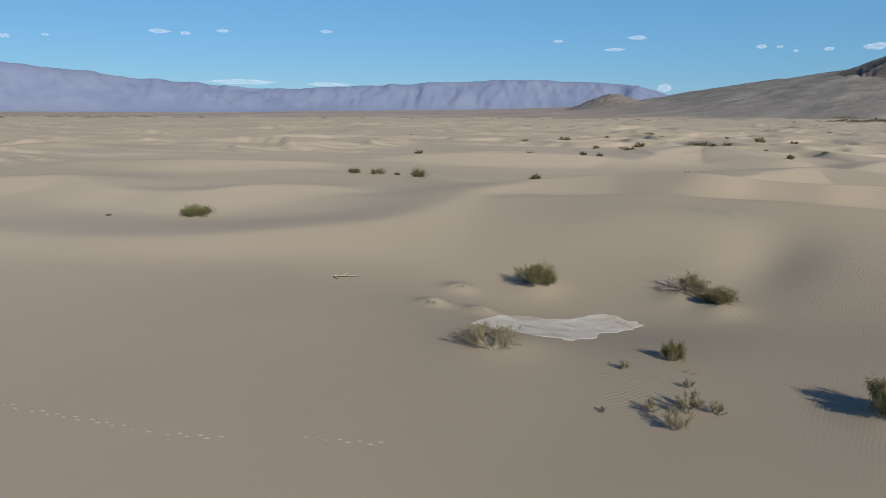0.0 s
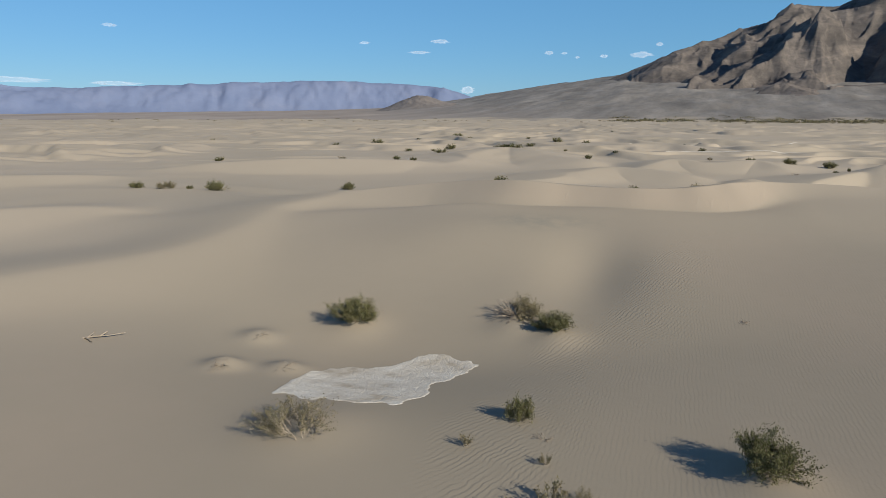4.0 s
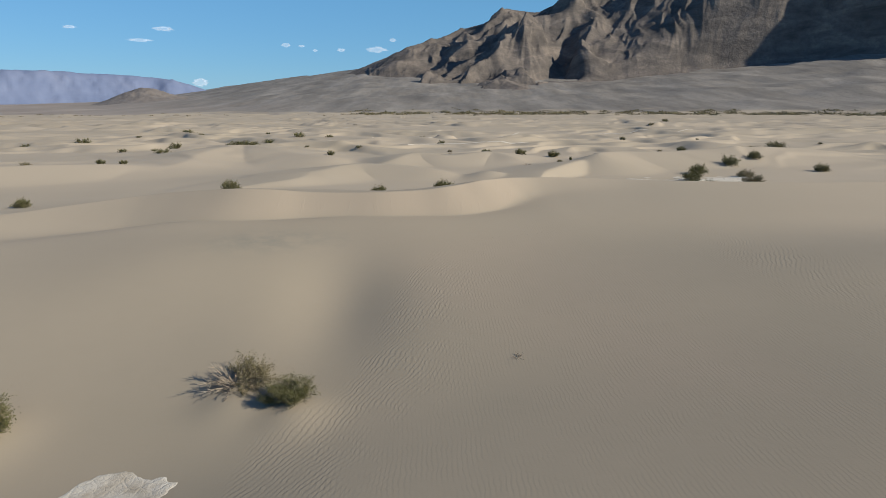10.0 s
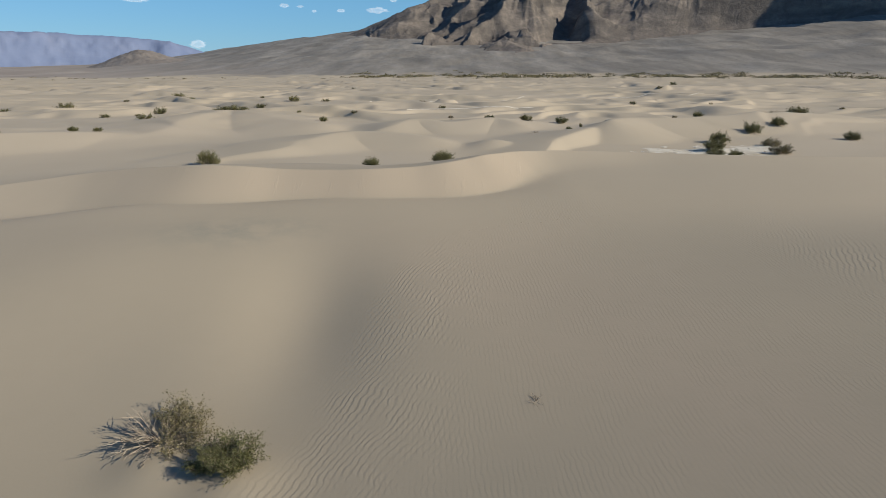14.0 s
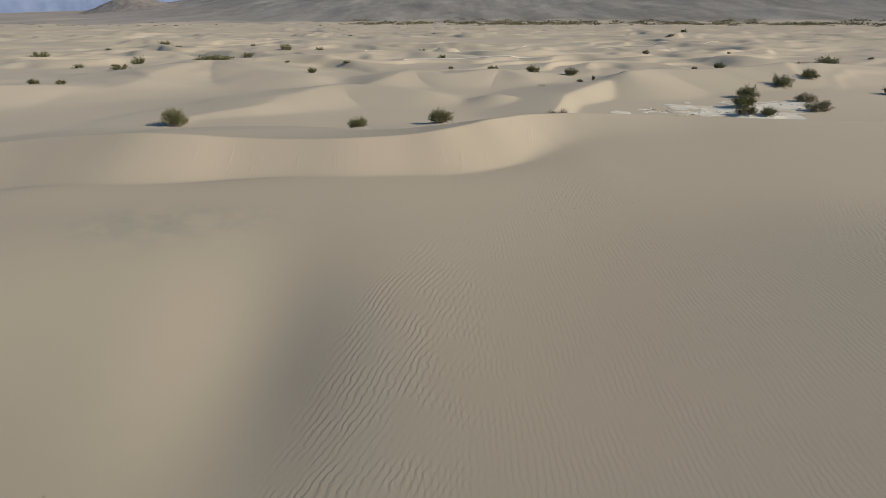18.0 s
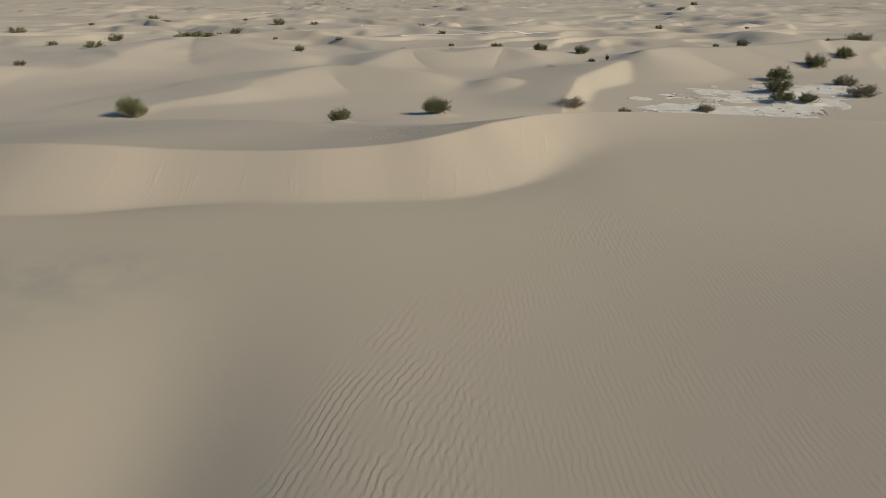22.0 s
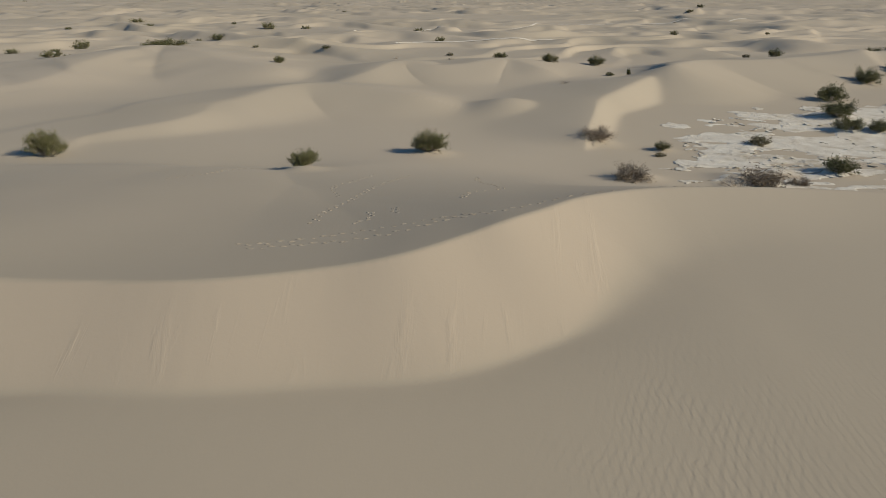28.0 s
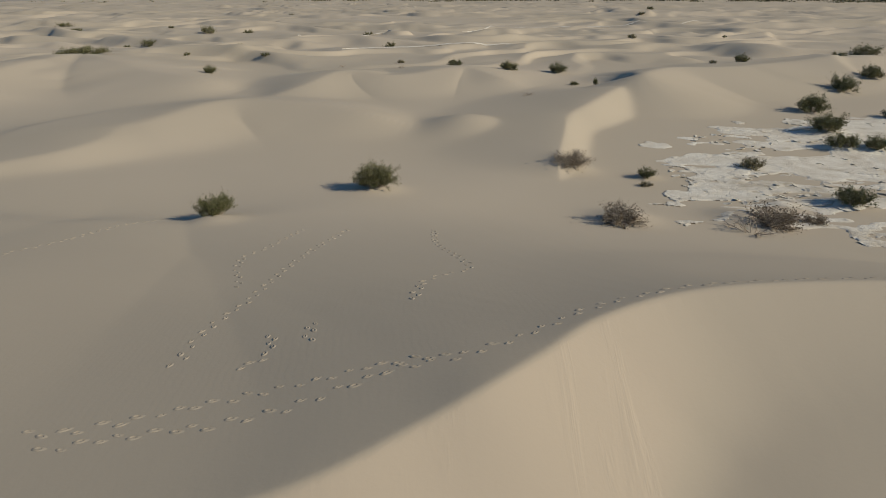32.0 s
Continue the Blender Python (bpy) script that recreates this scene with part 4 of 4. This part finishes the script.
def clay_sheet(name, edge, spacing, ragged, plate, lift, label, worn=0.0, buried=0.0):
    p = np.array(edge)
    xs = np.arange(p[:, 0].min() - 3, p[:, 0].max() + 3, spacing)
    ys = np.arange(p[:, 1].min() - 3, p[:, 1].max() + 3, spacing)
    x, y = np.meshgrid(xs, ys)
    bare = fbm(x / 11, y / 4.5, 3, 520) + 0.35 * fbm(x / 2.4, y / 1.6, 2, 524)
    d = inside(x, y, edge) + ragged * (fbm(x / 3.2, y / 3.2, 4, 500) + 0.15 * fbm(x / 0.7, y / 0.7, 3, 515)) - worn * np.clip(bare - 0.05, 0, 1)
    wx, wy = x + 0.7 * fbm(x / 1.3, y / 1.3, 2, 505), y + 0.5 * fbm(x / 1.1, y / 1.1, 2, 509)
    f1, f2, own = cells(wx * 0.75, wy, plate, 530)
    crack = smooth(f2 - f1, 0.02 * plate, 0.09 * plate)
    step = 0.5 + 0.5 * np.floor(2.5 + 2.5 * fbm(x / 5, y / 3, 2, 544)) / 2.5
    drift = buried * smooth(fbm(x / 9, y / 3.4, 3, 560) + 0.5 * fbm(x / 2.6, y / 1.5, 2, 566) + 0.2 * smooth(d, 4, 0) + 0.35 * smooth(x, 46, 22), 0.4, 0.7)
    cover = smooth(d, -0.12, 0.22) * (1 - drift)
    z = ground_z(x, y) + cover * (0.03 + lift * step * (0.55 + 0.5 * own) * crack) + 0.012 * fbm(x / 0.4, y / 0.4, 3, 540) - 0.09 * (1 - cover)
    keep = (d > -0.4) & (cover > 0.02)
    faces = grid_faces(len(xs), len(ys))
    faces = faces[keep.ravel()[faces].all(1)]
    used = np.unique(faces)
    index = np.zeros(x.size, int)
    index[used] = np.arange(len(used))
    ob = mesh_object(name, np.stack([x, y, z], -1).reshape(-1, 3)[used], index[faces], CLAY)
    return tagged(ob, label, "clay pan", kind="structure")


clay_sheet("clay_patch", PATCH_EDGE, 0.1, 0.7, 0.8, 0.008, "bare white patch of cracked dry clay showing through the sand")
clay_pan = clay_sheet("clay_pan", PAN_EDGE, 0.15, 2.2, 1.9, 0.075, "broad white pan of cracked and flaking dry clay", 5.0, 1.0)

# loose slabs of clay lying on the pan
rnd = random.Random(77)
slabs = []
for k in range(10):
    n, bm = rnd.randint(5, 7), bmesh.new()
    ring = [Vector((math.cos(6.283 * i / n) * rnd.uniform(0.6, 1.1), math.sin(6.283 * i / n) * rnd.uniform(0.45, 0.9), 0)) for i in range(n)]
    low = [bm.verts.new(v * 0.94) for v in ring]
    high = [bm.verts.new(v + Vector((0, 0, 0.16 + rnd.uniform(0, 0.08)))) for v in ring]
    mid = bm.verts.new((0, 0, 0.13))
    for i in range(n):
        j = (i + 1) % n
        bm.faces.new((low[i], low[j], high[j], high[i]))
        bm.faces.new((high[i], high[j], mid))
    me = bpy.data.meshes.new("slab")
    bm.to_mesh(me)
    bm.free()
    me.materials.append(CLAY)
    slabs.append(me)
edge_x, edge_y = np.array(PAN_EDGE).T
made = 0
while made < 170:
    x, y = rnd.uniform(edge_x.min(), edge_x.max()), rnd.uniform(edge_y.min(), edge_y.max())
    if inside(np.array([x]), np.array([y]), PAN_EDGE)[0] < 1.2 or value_noise(np.array([x / 6]), np.array([y / 4]), 541)[0] < 0.05:
        continue
    s = rnd.uniform(0.2, 0.5)
    ob = new("slab", slabs[made % 10])
    ob.parent = clay_pan
    ob.matrix_world = pose(x, y, z_at(x, y) + 0.03, rnd.uniform(-16, 16), rnd.uniform(-16, 16), rnd.uniform(0, 360)) @ Matrix.Diagonal((s * 1.4, s, s * 0.8, 1))
    made += 1


def streak(edge, wide):
    """A thin bare strip of clay between far dunes."""
    line = spline(edge, 14)
    rows, n = [], len(line)
    for i, (x, y) in enumerate(line):
        w = wide * math.sin(math.pi * (i + 0.3) / (n - 0.4)) * (0.7 + 0.5 * value_noise(np.array([x / 6]), np.array([y / 6]), 601)[0])
        rows += [(x, y - w), (x, y), (x, y + w)]
    v = np.array(rows)
    z = ground_z(v[:, 0], v[:, 1]) + np.tile([0.1, 0.35, 0.1], n)
    ob = mesh_object("clay_strip", np.column_stack([v, z]), grid_faces(3, n), CLAY)
    return tagged(ob, "narrow white strip of dry clay between dunes", "clay pan", kind="structure")


for edge, wide in ((STREAK_A, 1.6), (STREAK_B, 1.8), (STREAK_C, 2.6)):
    streak(edge, wide)


# ---------------------------------------------------------------- footprints
def footprint_mesh(seed):
    """A trodden hollow: a raised uneven rim round a shallow dip."""
    rnd = random.Random(seed)
    verts, faces, n = [], [], 12
    for ring, (r, z) in enumerate(((2.3, -0.012), (1.7, 0.014), (1.2, 0.040), (0.85, 0.006), (0.45, 0.002))):
        for i in range(n):
            a = 6.283 * i / n
            heel = 1 + 0.16 * math.cos(a) if ring else 1.1
            verts.append((math.cos(a) * 0.16 * r * heel * rnd.uniform(0.92, 1.08), math.sin(a) * 0.085 * r * rnd.uniform(0.9, 1.12), z * rnd.uniform(0.7, 1.3) + (0.012 * math.cos(a) if 0 < ring < 4 else 0)))
    for ring in range(4):
        for i in range(n):
            j = (i + 1) % n
            faces.append((ring * n + i, ring * n + j, (ring + 1) * n + j, (ring + 1) * n + i))
    faces.append(tuple(range(4 * n, 5 * n)))
    me = bpy.data.meshes.new("footprint")
    me.from_pydata(verts, [], faces)
    me.polygons.foreach_set("use_smooth", [True] * len(me.polygons))
    me.materials.append(PRINT)
    return me


PRINTS = [footprint_mesh(k) for k in range(5)]


def lay_trail(points, step, seed, big=1.0):
    rnd = random.Random(seed)
    p = spline(points, 12)
    run = np.concatenate([[0], np.cumsum(np.hypot(*np.diff(p, axis=0).T))])
    trail = tagged(new("footprint_trail"), "line of old footprints trodden into the sand", "footprints", "footprint trails")
    x0, y0 = p[0]
    trail.location = (x0, y0, z_at(x0, y0))
    for k, s in enumerate(np.arange(0.1, run[-1], step)):
        s += rnd.gauss(0, 0.06)
        x, y = np.interp(s, run, p[:, 0]), np.interp(s, run, p[:, 1])
        dx, dy = np.interp(s + 0.2, run, p[:, 0]) - np.interp(s - 0.2, run, p[:, 0]), np.interp(s + 0.2, run, p[:, 1]) - np.interp(s - 0.2, run, p[:, 1])
        l = math.hypot(dx, dy) or 1
        off = 0.13 * (1 if k % 2 else -1) + rnd.gauss(0, 0.03)
        x, y = x - dy / l * off, y + dx / l * off
        z, e = z_at(x, y), 0.3
        normal = Vector((-(z_at(x + e, y) - z_at(x - e, y)) / (2 * e), -(z_at(x, y + e) - z_at(x, y - e)) / (2 * e), 1)).normalized()
        turn = Vector((0, 0, 1)).rotation_difference(normal).to_matrix().to_4x4()
        ob = new("footprint", PRINTS[k % 5])
        ob.parent = trail
        ob.matrix_parent_inverse = Matrix.Translation(-Vector(trail.location))
        size = rnd.uniform(0.5, 0.8) * big
        ob.matrix_basis = Matrix.Translation((x, y, z + 0.008)) @ turn @ pose(0, 0, 0, 0, 0, math.degrees(math.atan2(dy, dx)) + rnd.gauss(0, 12)) @ Matrix.Diagonal((size, size, 1.0 * size, 1))


for n, (step, points) in enumerate(TRAILS):
    lay_trail(points, step, n, 0.4 if n == len(TRAILS) - 1 else 0.75)


# ---------------------------------------------------------------- dead branch
def dead_branch(x, y):
    verts, faces, rnd = [], [], random.Random(5)
    for path in (((0, 0, 0.05), (0.7, 0.5, 0.12), (1.5, 1.3, 0.1), (2.2, 2.4, 0.06)), ((0.3, 0.2, 0.07), (0.1, 0.9, 0.2), (-0.3, 1.4, 0.15)), ((0.2, 0.1, 0.06), (0.9, -0.1, 0.12), (1.4, -0.3, 0.04)), ((1.0, 0.8, 0.1), (1.1, 1.5, 0.3))):
        p = [Vector(q) for q in path]
        limb(verts, faces, p, [0.09 * (1 - 0.2 * k) for k in range(len(p))], 6)
    ob = mesh_object("dead_branch", [tuple(v) for v in verts], faces, BARK)
    ob.location = (x, y, z_at(x, y))
    return tagged(ob, "bleached forked dead branch lying on the sand", "branch")


dead_branch(*LOG_AT)


# ---------------------------------------------------------------- belt of brush at the foot of the fan
def brush_belt():
    rnd = random.Random(91)
    verts, faces = [], []
    for k in range(600):
        if k < 480:
            az, r = rnd.uniform(-9, 60), rnd.gauss(1470, 70)
            wide = rnd.uniform(12, 32) * (1.4 if rnd.random() < 0.2 else 1)
            if az < -3 and rnd.random() < 0.4:
                continue
        elif k < 530:
            az, r, wide = rnd.uniform(-76, -63), rnd.gauss(1500, 70), rnd.uniform(8, 18)
        else:
            az, r, wide = rnd.uniform(-62, -9), rnd.gauss(1430, 110), rnd.uniform(5, 13)
        a = radians(az)
        x, y = r * math.sin(a), r * math.cos(a)
        z = z_at(x, y)
        for i in range(64):
            q = Vector((rnd.gauss(0, 0.3), rnd.gauss(0, 0.3), 0))
            t = max(0.05, 1 - q.length * 1.4)
            leaf(verts, faces, Vector((x, y, z)) + Vector((q.x * wide, q.y * wide, rnd.uniform(0, 1) * t * wide * 0.19)), wide * rnd.uniform(0.07, 0.13), rnd)
    ob = mesh_object("brush", [tuple(v) for v in verts], faces, DULL, shade=False)
    return tagged(ob, "belt of dark olive brush at the foot of the gravel fan", "brush", kind="stuff")


brush_belt()
